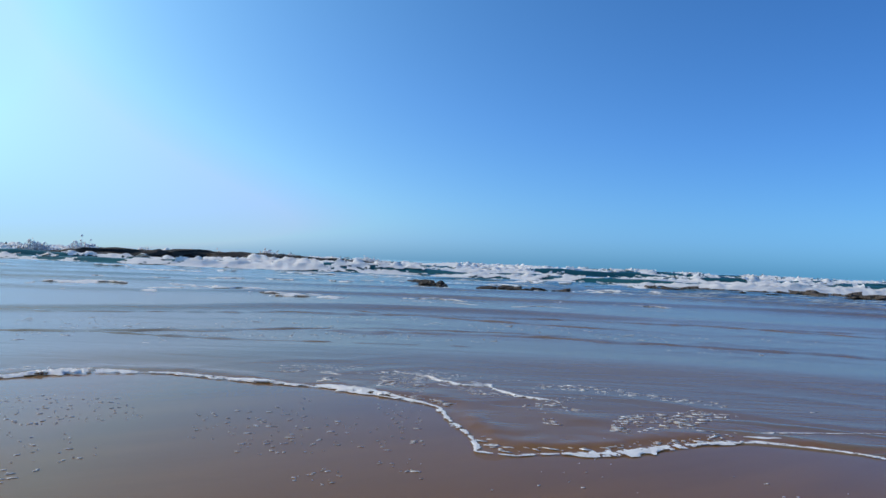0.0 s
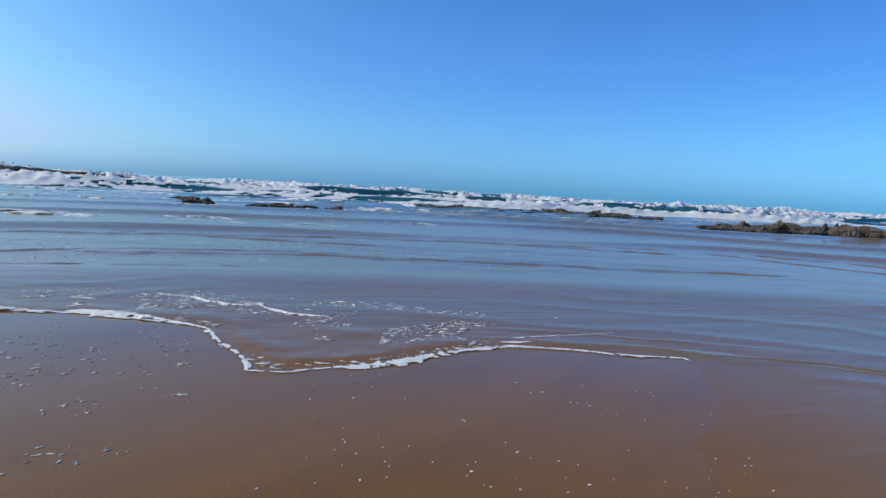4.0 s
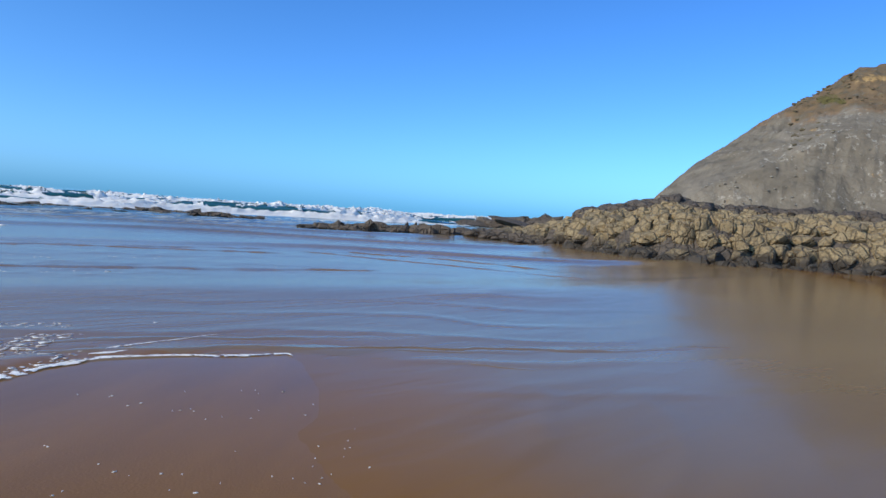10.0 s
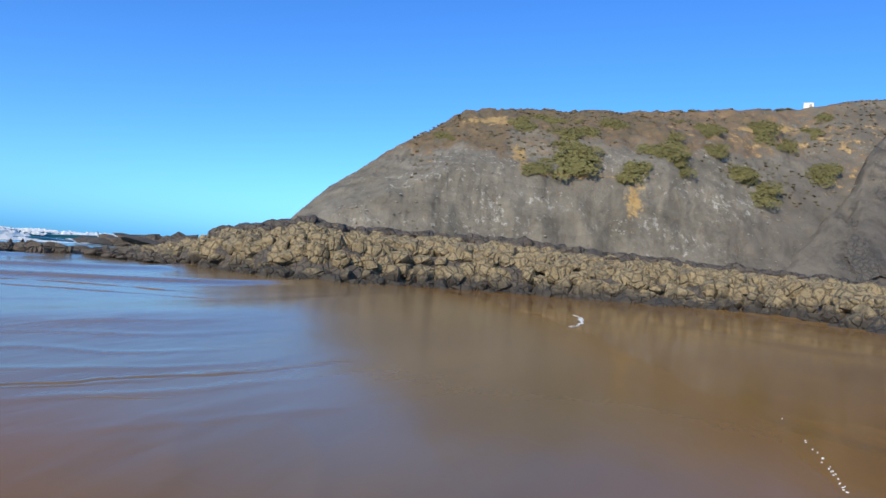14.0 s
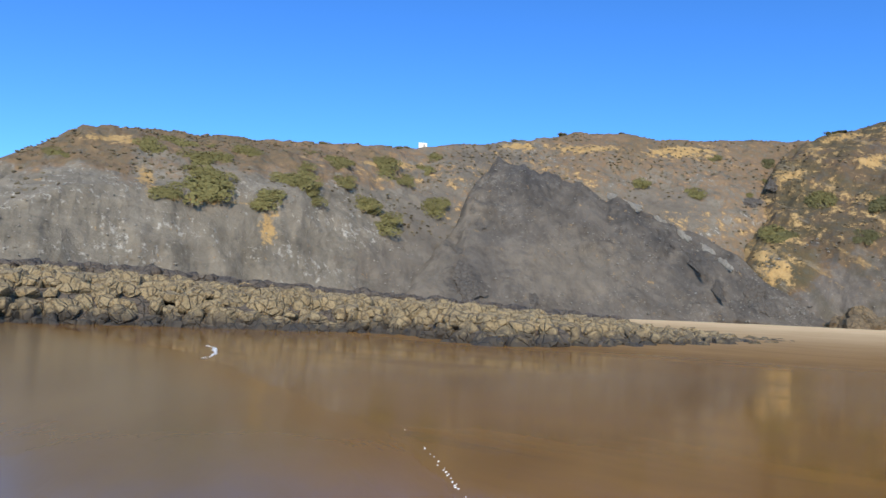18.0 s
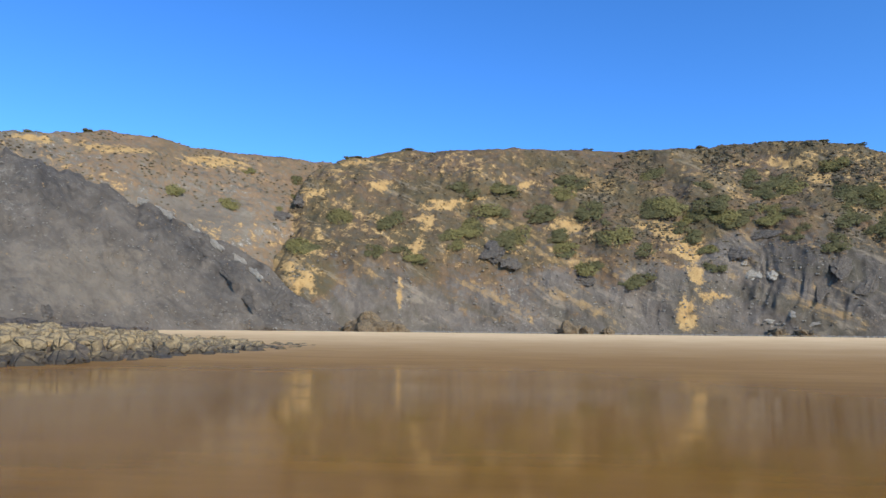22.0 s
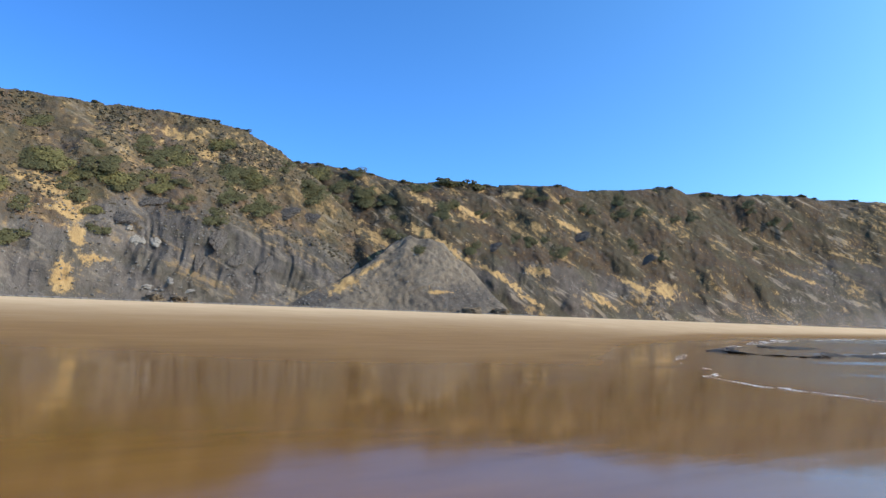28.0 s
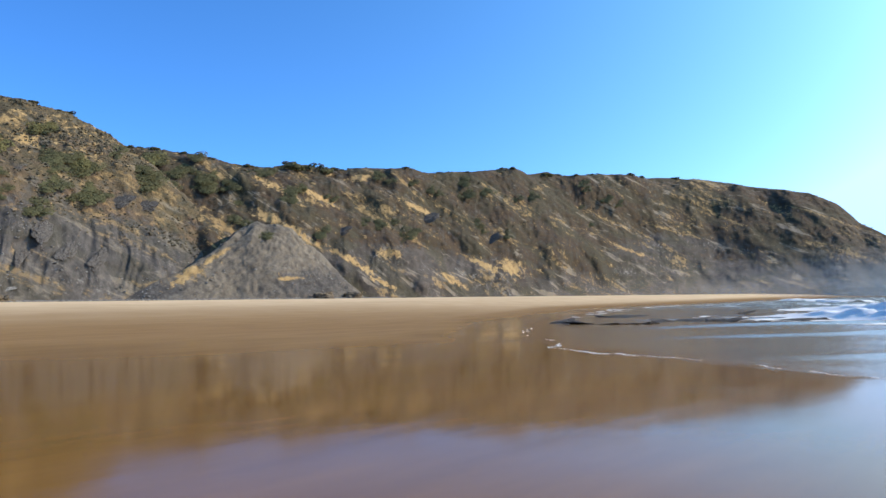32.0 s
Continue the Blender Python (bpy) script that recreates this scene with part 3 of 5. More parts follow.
def folds(A, V, Z, arc):
    w = step(12, 15, A) * (1 - step(0.3, 0.6, V))
    bend = arc - 0.5 * Z + 0.03 * (Z - 4) ** 2 + 3.2 * vnoise(arc * 0.11, Z * 0.15, 0, 77) + 1.0 * vnoise(arc * 0.4, Z * 0.4, 0, 79)
    patch = 0.5 + 0.5 * vnoise(arc * 0.09, Z * 0.12, 3, 78)
    return w * patch * (0.34 * (np.abs((bend / 3.7) % 1.0 - 0.5) * 4 - 1) + 0.22 * (np.abs((bend / 1.37) % 1.0 - 0.5) * 4 - 1))


# dark patches right of bearing 14: darker rock with its shade in the colour
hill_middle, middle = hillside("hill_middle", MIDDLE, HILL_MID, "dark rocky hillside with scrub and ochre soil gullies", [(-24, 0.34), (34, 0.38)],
                               1.5, 80, 860, 110, veg_from=0.24, veg_to=0.5, extra=folds, loose=0.55, flute=0.14, darkened=[(23, 4, 7, 4.2), (17.5, 5.5, 3.5, 2.6), (29, 5, 4, 4)], veg_low=[(-24, -0.22), (9, -0.22), (13, 0.12), (34, 0.12)],
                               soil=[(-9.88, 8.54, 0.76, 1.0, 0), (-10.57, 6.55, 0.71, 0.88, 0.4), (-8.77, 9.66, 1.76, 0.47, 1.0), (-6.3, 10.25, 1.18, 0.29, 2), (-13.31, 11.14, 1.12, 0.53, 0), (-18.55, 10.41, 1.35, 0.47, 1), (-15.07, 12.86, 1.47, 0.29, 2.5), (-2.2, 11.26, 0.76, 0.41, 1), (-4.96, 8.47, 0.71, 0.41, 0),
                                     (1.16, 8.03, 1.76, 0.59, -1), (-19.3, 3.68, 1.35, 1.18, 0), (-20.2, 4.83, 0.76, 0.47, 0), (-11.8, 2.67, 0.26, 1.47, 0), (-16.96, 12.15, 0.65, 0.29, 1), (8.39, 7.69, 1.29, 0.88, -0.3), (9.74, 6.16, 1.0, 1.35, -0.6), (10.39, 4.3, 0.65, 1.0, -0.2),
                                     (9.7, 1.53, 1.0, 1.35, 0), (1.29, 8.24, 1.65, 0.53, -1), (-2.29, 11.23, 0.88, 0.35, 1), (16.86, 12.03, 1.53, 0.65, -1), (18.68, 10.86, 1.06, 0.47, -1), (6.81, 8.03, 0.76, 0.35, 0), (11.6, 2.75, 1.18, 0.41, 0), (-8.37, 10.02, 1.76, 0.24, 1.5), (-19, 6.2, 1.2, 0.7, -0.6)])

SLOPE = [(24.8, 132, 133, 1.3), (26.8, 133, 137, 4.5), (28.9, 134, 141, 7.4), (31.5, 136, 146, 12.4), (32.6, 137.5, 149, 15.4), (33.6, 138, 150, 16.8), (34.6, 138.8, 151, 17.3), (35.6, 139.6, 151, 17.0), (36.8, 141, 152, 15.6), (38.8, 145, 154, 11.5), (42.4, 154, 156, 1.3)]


def beds(A, V, Z, arc):
    bend = arc * 0.62 - Z * 0.9 + 2.2 * vnoise(arc * 0.12, Z * 0.16, 0, 71) + 0.7 * vnoise(arc * 0.5, Z * 0.5, 0, 72)
    return 0.16 * (0.5 + 0.5 * vnoise(arc * 0.15, Z * 0.15, 4, 73)) * (np.abs((bend / 1.5) % 1.0 - 0.5) * 4 - 1)


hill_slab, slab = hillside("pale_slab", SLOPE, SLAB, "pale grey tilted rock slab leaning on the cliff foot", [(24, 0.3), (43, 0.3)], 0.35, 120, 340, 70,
                           veg_from=2, veg_to=3, extra=beds, back=False, flute=0.2, soil=[(29.5, 1.9, 1.0, 1.0, 1.4), (31.3, 3.2, 0.5, 0.9, 1.3), (36.5, 1.5, 1.2, 0.2, 1.0)], darkened=[(38.5, 1.0, 3.2, 1.3), (27, 0.6, 2.5, 0.8)])

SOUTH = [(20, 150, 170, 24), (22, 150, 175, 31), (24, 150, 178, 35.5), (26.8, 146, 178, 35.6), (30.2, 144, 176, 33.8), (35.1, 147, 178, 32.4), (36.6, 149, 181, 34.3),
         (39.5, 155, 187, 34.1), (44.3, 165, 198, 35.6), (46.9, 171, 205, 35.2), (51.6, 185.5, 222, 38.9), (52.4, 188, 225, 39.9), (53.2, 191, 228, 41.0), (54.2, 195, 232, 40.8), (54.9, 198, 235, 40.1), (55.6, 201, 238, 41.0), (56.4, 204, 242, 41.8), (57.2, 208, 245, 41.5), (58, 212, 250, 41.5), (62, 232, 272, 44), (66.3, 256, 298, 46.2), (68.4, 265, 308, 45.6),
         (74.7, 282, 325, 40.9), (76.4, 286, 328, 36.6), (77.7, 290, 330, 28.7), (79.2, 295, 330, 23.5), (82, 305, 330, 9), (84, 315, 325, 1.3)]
def gullies(A, V, Z, arc):
    far = 1 + np.clip(A - 40, 0, 40) / 30
    smooth = 1 - 0.75 * step(55, 62, A) * (1 - step(0.5, 0.75, V))
    return smooth * 1.0 * far * ridged((arc + 0.9 * Z / far) * 0.085, Z * 0.02, 0, 3, 170) + 1.2 * far * vnoise(arc * 0.12, Z * 0.08, 2, 171)


# the dark patches at bearings 66 and 74 put the headland's shade into its colour
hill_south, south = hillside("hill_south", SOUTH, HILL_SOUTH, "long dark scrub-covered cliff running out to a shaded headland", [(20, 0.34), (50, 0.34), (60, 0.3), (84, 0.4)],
                             1.5, 160, 980, 90, veg_from=0.15, veg_to=0.4, loose=0.3, flute=0.5, extra=gullies, spread=180.0, darkened=[(66, 6.5, 9, 2.4), (74, 4, 5, 3)],
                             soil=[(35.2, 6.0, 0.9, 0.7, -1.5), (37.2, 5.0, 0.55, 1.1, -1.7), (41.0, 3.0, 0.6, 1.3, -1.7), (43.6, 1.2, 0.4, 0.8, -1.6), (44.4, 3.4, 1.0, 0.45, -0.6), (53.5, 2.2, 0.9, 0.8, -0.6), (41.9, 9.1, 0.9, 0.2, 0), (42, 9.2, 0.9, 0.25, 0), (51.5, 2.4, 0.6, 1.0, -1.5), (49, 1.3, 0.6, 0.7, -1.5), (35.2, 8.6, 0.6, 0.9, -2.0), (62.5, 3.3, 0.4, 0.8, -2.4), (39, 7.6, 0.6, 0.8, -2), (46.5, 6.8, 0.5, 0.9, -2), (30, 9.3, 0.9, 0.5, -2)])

# ---- rock shapes ----
def ico(level):
    bm = bmesh.new()
    bmesh.ops.create_icosphere(bm, subdivisions=level, radius=1.0)
    v = np.array([tuple(p.co) for p in bm.verts])
    f = [tuple(q.index for q in p.verts) for p in bm.faces]
    bm.free()
    return v, f


ICO1, ICO2, ICO3 = ico(1), ico(2), ico(3)


def boulder_shape(seed, box=3.0, rough=0.22, level=ICO2):
    v = level[0].copy()
    v = v / (np.abs(v) ** box).sum(1, keepdims=True) ** (1 / box)
    n = fbm(v[:, 0] * 1.1 + seed * 7, v[:, 1] * 1.1, v[:, 2] * 1.1, 3, seed)
    return v * (1 + rough * n)[:, None]


def spun(v, turn, tip, lean, size, at):
    m = np.array(Euler((tip, lean, turn)).to_matrix())
    return (v * np.asarray(size)) @ m.T + np.asarray(at)


def joined(name, pieces, material, smooth=True):
    """One mesh out of many (vertices, faces)."""
    vs, fs, n = [], [], 0
    for v, f in pieces:
        vs.append(v)
        fs.append(np.asarray(f) + n)
        n += len(v)
    v = np.concatenate(vs)
    f = np.concatenate(fs)
    k = f.shape[1]
    me = bpy.data.meshes.new(name)
    me.vertices.add(len(v))
    me.vertices.foreach_set("co", v.astype(np.float32).ravel())
    me.loops.add(f.size)
    me.loops.foreach_set("vertex_index", f.astype(np.int32).ravel())
    me.polygons.add(len(f))
    me.polygons.foreach_set("loop_start", np.arange(0, f.size, k, dtype=np.int32))
    me.polygons.foreach_set("use_smooth", np.full(len(f), smooth))
    me.update(calc_edges=True)
    me.materials.append(material)
    return me


rng = np.random.default_rng(7)

# ---- rock platform along the foot of the headland ----
LEDGE = [(-97, 63, 0.15, 8), (-93, 54, 0.7, 10), (-89, 45.5, 1.5, 10), (-87.5, 43, 2.2, 11), (-84.3, 39.5, 2.6, 14), (-81.7, 38, 3.3, 16), (-78.6, 37.5, 2.8, 17), (-73, 40, 2.95, 17),
         (-64.6, 40, 2.85, 16), (-59, 40, 2.45, 16), (-50, 39.3, 2.1, 16), (-46, 38.3, 1.95, 16), (-41, 32, 1.65, 18), (-34.5, 32.3, 1.35, 19), (-29.8, 35.5, 1.1, 17), (-24, 39.3, 0.75, 13), (-17.6, 46.5, 0.4, 7), (-14.5, 51, 0.1, 4)]
LED = np.array(LEDGE)


def ledge(a, r):
    """Place on the platform: bearing, metres in from its front."""
    front, high, deep = (np.interp(a, LED[:, 0], LED[:, k]) for k in (1, 2, 3))
    u = np.clip(r / deep, 0, 1)
    z = high * (0.62 * step(0.0, 0.2, u) + 0.38 * u) - 0.25
    z = np.where(r < 0, -0.3, z)
    x, y = spot(a, front + r)
    return x, y, z


la, lr = np.meshgrid(np.linspace(-97, -14.5, 330), np.concatenate([np.linspace(-0.5, 20, 42), [22]]))
bx, by, bz = ledge(la, lr)
deep = np.interp(la, LED[:, 0], LED[:, 3])
bz = bz + 0.28 * fbm(bx * 0.7, by * 0.7, 0, 3, 55) * step(0, 1.5, lr) - 3.0 * step(0, 1.0, lr - deep - 1.5)
platform = new("rock_platform")
platform.location = (*spot(-60.0, 45.0), 0.0)
tagged(platform, "low ochre rock platform of cracked blocks, dark at its foot", "rock ledge")


def under(ob, parent):
    ob.parent = parent
    ob.matrix_parent_inverse = Matrix.Translation(-Vector(parent.location))
    return ob


bed = new("bed", grid_mesh("bed", bx, by, bz))
bed.data.materials.append(DARK_ROCK)
under(bed, platform)["label"] = "dark weedy bedrock"

def hull(seed):
    """An angular block: the hull of a few points round a box with worn corners."""
    r = np.random.default_rng(seed)
    v = r.normal(size=(26, 3))
    v = v / (np.abs(v) ** 5).sum(1, keepdims=True) ** 0.2 * r.uniform(0.82, 1.08, (26, 1))
    bm = bmesh.new()
    for q in v:
        bm.verts.new(q)
    made = bmesh.ops.convex_hull(bm, input=bm.verts[:])
    bmesh.ops.delete(bm, geom=[e for e in made["geom_interior"] if isinstance(e, bmesh.types.BMVert)], context="VERTS")
    bm.verts.index_update()
    out = np.array([tuple(q.co) for q in bm.verts]), [tuple(q.index for q in f.verts) for f in bm.faces]
    bm.free()
    return out


HULLS = [hull(k + 3) for k in range(14)]
BLOCKS = [raw_mesh("block", v, f, False) for v, f in HULLS]
for me in BLOCKS:
    me.materials.append(OCHRE_ROCK)
places = []
for r in np.concatenate([np.arange(0.15, 7.5, 0.8), np.arange(7.6, 19, 1.2)]):
    a = -96.5 + rng.uniform(0, 1)
    while a < -15:
        front, high, dp = (float(np.interp(a, LED[:, 0], LED[:, k])) for k in (1, 2, 3))
        w = rng.uniform(0.32, 0.82) * (1.0 if r < 7.5 else 1.15)
        if r < dp - 0.6 and high > 0.12:
            rr = r + rng.uniform(-0.35, 0.35)
            x, y, z = (float(q) for q in ledge(a, rr))
            tall = rng.uniform(0.3, 0.68) * (0.45 + 0.55 * min(1, high / 1.6))
            places.append((rr, a, x, y, z + 0.12 * tall + 0.05, w, rng.uniform(0.38, 0.7), tall))
        a += math.degrees((2 * w * 0.93) / (front + r))
places.sort(key=lambda p: p[0])
rest = []
for i, (rr, a, x, y, z, w, dp, tall) in enumerate(places):
    turn = -math.radians(a) + rng.uniform(-0.45, 0.45)
    tip, lean = rng.uniform(-0.3, 0.15), rng.uniform(-0.28, 0.28)
    k = int(rng.integers(14))
    if i < 300:
        ob = new("block", BLOCKS[k])
        ob.parent = platform
        ob.matrix_parent_inverse = Matrix.Translation(-Vector(platform.location))
        ob.matrix_basis = Matrix.LocRotScale((x, y, z), Euler((tip, lean, turn)), (w, dp, tall))
    else:
        rest.append((spun(HULLS[k][0], turn, tip, lean, (w, dp, tall), (x, y, z)), HULLS[k][1]))
back_blocks = under(new("rubble", joined("back_blocks", rest, OCHRE_ROCK, False)), platform)
back_blocks["kind"] = "stuff"
crown = []
for a in np.arange(-88, -30, 0.42):
    high, dp = float(np.interp(a, LED[:, 0], LED[:, 2])), float(np.interp(a, LED[:, 0], LED[:, 3]))
    for _ in range(3):
        aa = a + rng.uniform(-0.3, 0.3)
        x, y, z = (float(q) for q in ledge(aa, dp - rng.uniform(0.2, 3.0)))
        s = rng.uniform(0.4, 0.95) * (0.5 + 0.5 * high / 3)
        crown.append((spun(boulder_shape(int(rng.integers(30)), 3, 0.4), rng.uniform(0, 6), rng.uniform(-.4, .4), 0, (s, s * 0.8, s * rng.uniform(0.35, 0.65)), (x, y, z + 0.42)), ICO2[1]))
crest_rocks = under(new("crest_rubble", joined("crest_rocks", crown, DARK_ROCK)), platform)
tagged(crest_rocks, "dark lichened rocks along its top", kind="stuff")

# ---- foam ----
def resample(points, gap):
    p = np.array(points, float)
    seg = np.hypot(*np.diff(p, axis=0).T)
    s = np.concatenate([[0], np.cumsum(seg)])
    t = np.arange(0, s[-1], gap)
    return np.interp(t, s, p[:, 0]), np.interp(t, s, p[:, 1]), t


def foam_ribbon(points, width, high, cover, seed, gap=0.04, wander=0.25, level=None):
    """A ragged strip of froth along a line on the water."""
    x, y, t = resample(points, gap)
    tx, ty = np.gradient(x), np.gradient(y)
    n = np.hypot(tx, ty)
    nx, ny = -ty / n, tx / n
    off = wander * (fbm(t * 0.5, seed, 0, 3, seed) + 0.35 * vnoise(t * 3.1, seed, 2, seed + 1))
    w = width * np.clip(0.7 + 0.8 * fbm(t * 0.8, seed + 5, 0, 4, seed + 2), 0.3, 2) * step(-cover, -cover + 0.3, fbm(t * 0.35, seed, 4, 3, seed + 4))
    end = max(0.4, 0.06 * t[-1])
    w = w * np.clip(t / end, 0, 1) * np.clip((t[-1] - t) / end, 0, 1)
    u = np.linspace(-1, 1, 11)
    T, U = np.meshgrid(np.arange(len(t)), u)
    k = t[T] * 0.22 / gap
    ragged = 0.5 * vnoise(k, U * 2, seed, seed + 6)
    S = off[T] + w[T] * (U + ragged * np.abs(U))
    X, Y = x[T] + nx[T] * S, y[T] + ny[T] * S
    base = np.maximum(ground_height(X, Y)[0], 0.006) if level is None else level(X, Y)
    Z = base + 0.002 + high * (1 - U ** 2) * (0.5 + 0.5 * np.abs(vnoise(k * 1.3, U * 3, 1, seed + 8))) * np.clip(w[T] / width, 0, 1)
    h = 0.9 / width
    keep = ((w[T] > 0.008) & (vnoise(X * h, Y * h, seed, seed + 9) + 0.6 * vnoise(X * h * 2.7, Y * h * 2.7, seed, seed + 11) + 0.9 * (1 - np.abs(U)) > 0.05))[:-1, :-1]
    return grid_mesh("foam", X, Y, Z, keep=keep)


def foam(name, me, label):
    return thing(name, me, FOAM, label, "foam", kind="stuff")


# ---- rocks standing in the surf ----
def jagged(seed):
    v = boulder_shape(seed, 2.4, 0.45, ICO3)
    n = ridged(v[:, 0] * 1.6 + seed, v[:, 1] * 1.6, v[:, 2] * 1.2, 3, seed)
    return v * (1 + 0.28 * n)[:, None]


REEF_SHAPES = [jagged(k + 40) for k in range(8)]
REEF = [raw_mesh("surf_rock", s, ICO3[1], False) for s in REEF_SHAPES]
for me in REEF:
    me.materials.append(DARK_ROCK)


LEDGES = [raw_mesh("ledge", s, ICO3[1], False) for s in REEF_SHAPES]
for me in LEDGES:
    me.materials.append(REEF_ROCK)


def surf_rocks(a0, d0, a1, d1, count, size, tall, label, group):
    for k in range(count):
        t = (k + rng.uniform(0.1, 0.9)) / count
        a, d = a0 + (a1 - a0) * t, d0 + (d1 - d0) * t + rng.uniform(-1.5, 2.5)
        x, y = spot(a, d)
        s = size * rng.uniform(0.6, 1.35)
        h = tall * rng.uniform(0.45, 1.2)
        ob = new("surf_rock", REEF[int(rng.integers(8))])
        ob.matrix_basis = Matrix.LocRotScale((x, y, -0.05), Euler((rng.uniform(-.2, .2), rng.uniform(-.2, .2), -math.radians(a) + rng.uniform(-0.5, 0.5))), (s, s * 0.55, h))
        tagged(ob, label, "rock", group)


surf_rocks(-109, 49, -95.5, 55, 46, 0.75, 0.36, "dark jagged wet rock standing in shallow surf", "rocks in the shallows")
surf_rocks(-105, 51, -99, 53, 12, 0.7, 0.55, "tall dark jagged wet rock in shallow surf", "rocks in the shallows")
surf_rocks(-97, 55, -90, 47, 16, 0.9, 0.4, "dark jagged wet rock standing in shallow surf", "rocks in the shallows")
surf_rocks(-121, 66, -112.5, 63, 30, 0.75, 0.28, "low dark wet rock awash in the surf", "rocks in the surf")
surf_rocks(-131, 64, -122, 63, 20, 0.7, 0.2, "low dark wet rock awash in the surf", "rocks in the surf")
surf_rocks(-143, 46, -136.5, 43, 9, 0.45, 0.16, "small dark wet rock awash in shallow water", "rocks awash")
surf_rocks(-148.5, 50, -145.8, 47, 5, 0.5, 0.22, "small dark wet rock awash in shallow water", "rocks awash")
surf_rocks(-95.5, 110, -90.5, 105, 10, 4.0, 1.2, "broad pale-topped rock far out in the surf", "far rocks")
surf_rocks(56.5, 39, 66, 42, 6, 1.0, 0.06, "low flat dark rock awash in thin water", "rocks by the far beach")
surf_rocks(66, 43, 77.5, 48, 6, 1.1, 0.07, "low flat dark rock awash in thin water", "rocks by the far beach")
surf_rocks(60, 51, 71, 60, 4, 1.2, 0.08, "low flat dark rock awash in thin water", "rocks by the far beach")
surf_rocks(-14.5, 50, -11.5, 57, 6, 0.8, 0.22, "low dark rock lying on damp sand", "rocks on the sand")
surf_rocks(-10.8, 52, -9.4, 53, 4, 0.5, 0.3, "small dark rock lying on damp sand", "rocks on the sand")
foam("breaker_foam", foam_ribbon([tuple(float(c) for c in spot(a, 123 + 0.15 * (a + 178))) for a in range(-178, -146, 4)], 2.2, 1.5, 0.6, 201, 0.12, 1.0, lambda X, Y: 0.1 + 0 * X), "white surf bursting up behind the reef")
foam("breaker_foam", foam_ribbon([tuple(float(c) for c in spot(a, 104)) for a in range(-178, -146, 4)], 1.6, 0.3, 0.5, 205, 0.12, 2.0, lambda X, Y: 0.1 + 0 * X), "white surf washing off the front of the reef")
reef = new("reef")
reef.location = (*spot(-164.0, 115.0), 0.0)
tagged(reef, "long low black reef with surf breaking over it", "reef")
for k in range(26):
    a = -175.5 + 23.5 * (k + rng.uniform(0, 0.8)) / 26
    x, y = spot(a, 112 + rng.uniform(-4, 6) + 0.35 * (a + 175))
    ob = new("ledge", LEDGES[int(rng.integers(8))])
    ob.parent = reef
    ob.matrix_parent_inverse = Matrix.Translation(-Vector(reef.location))
    ob.matrix_basis = Matrix.LocRotScale((x, y, 0.0), Euler((0, rng.uniform(-.06, .06), -math.radians(a) + rng.uniform(-.2, .2))),
                                         (rng.uniform(3.4, 6), rng.uniform(1.4, 2.4), rng.uniform(0.75, 1.05) * (0.5 + 0.5 * step(0, 4, k) * (1 - 0.6 * step(20, 26, k)))))

SWASH = [(-6.9, -3.2), (-6.37, -4.1), (-5.5, -4.4), (-4.75, -4.5), (-3.86, -4.8), (-4.15, -5.85), (-4.36, -6.65), (-3.84, -8.05), (-2.3, -9.53), (-1.4, -10), (5, -9.5)]


def on_edge(points):
    """The points moved on to the very edge of the water."""
    x, y, t = resample(points, 0.1)
    for _ in range(3):
        d = ground_height(x, y)[1]
        gx_ = (ground_height(x + 0.05, y)[1] - ground_height(x - 0.05, y)[1]) / 0.1
        gy_ = (ground_height(x, y + 0.05)[1] - ground_height(x, y - 0.05)[1]) / 0.1
        g2 = np.maximum(gx_ ** 2 + gy_ ** 2, 0.3)
        x, y = x - np.clip(d * gx_ / g2, -0.3, 0.3), y - np.clip(d * gy_ / g2, -0.3, 0.3)
    return list(zip(x, y))


foam("foam_edge", foam_ribbon(on_edge(SWASH), 0.07, 0.01, 2.0, 3, 0.02, 0.03), "white foam along the leading edge of the swash")
foam("foam_edge", foam_ribbon([(-6.75, -4.1), (-6.3, -4.4), (-5.5, -4.62), (-4.7, -4.75), (-4.1, -5.0)], 0.14, 0.008, 0.5, 4, 0.02, 0.1), "thicker lace of foam behind the swash edge")
foam("foam_edge", foam_ribbon([(-4.4, -5.2), (-4.9, -6.2), (-5.3, -7.3), (-4.1, -9.1), (-1.5, -10.5), (3, -10)], 0.06, 0.025, 0.35, 5, 0.02, 0.14), "broken foam lace behind the swash edge")
foam("foam_edge", foam_ribbon(on_edge([(-4.36, -6.65), (-3.84, -8.05), (-2.3, -9.53), (-1.4, -10), (4, -9.6)]), 0.16, 0.05, 0.7, 43, 0.02, 0.05), "bubbling white foam on the lip of the swash")
foam("foam_edge", foam_ribbon([(-3.45, -4.68), (-2.78, -4.18), (-2.5, -3.87), (-2.03, -3.52)], 0.02, 0.006, 0.25, 46, 0.015, 0.04), "thin broken foam line left by an older wave")
foam("foam_edge", foam_ribbon([(-3.34, -5.96), (-3.51, -5.7), (-3.73, -5.56)], 0.02, 0.006, 0.6, 48, 0.015, 0.03), "thin streak of foam on wet sand")
foam("foam_edge", foam_ribbon([(-8.08, -8.63), (-8.72, -7.65), (-9.12, -6.57)], 0.04, 0.012, 0.2, 49, 0.02, 0.06), "broken foam crest on a shallow ripple")
foam("foam_edge", foam_ribbon([(-5.43, -4.85), (-6.96, -4.21), (-8.28, -3.59)], 0.03, 0.008, 0.3, 50, 0.02, 0.05), "thin foam line behind the swash edge")
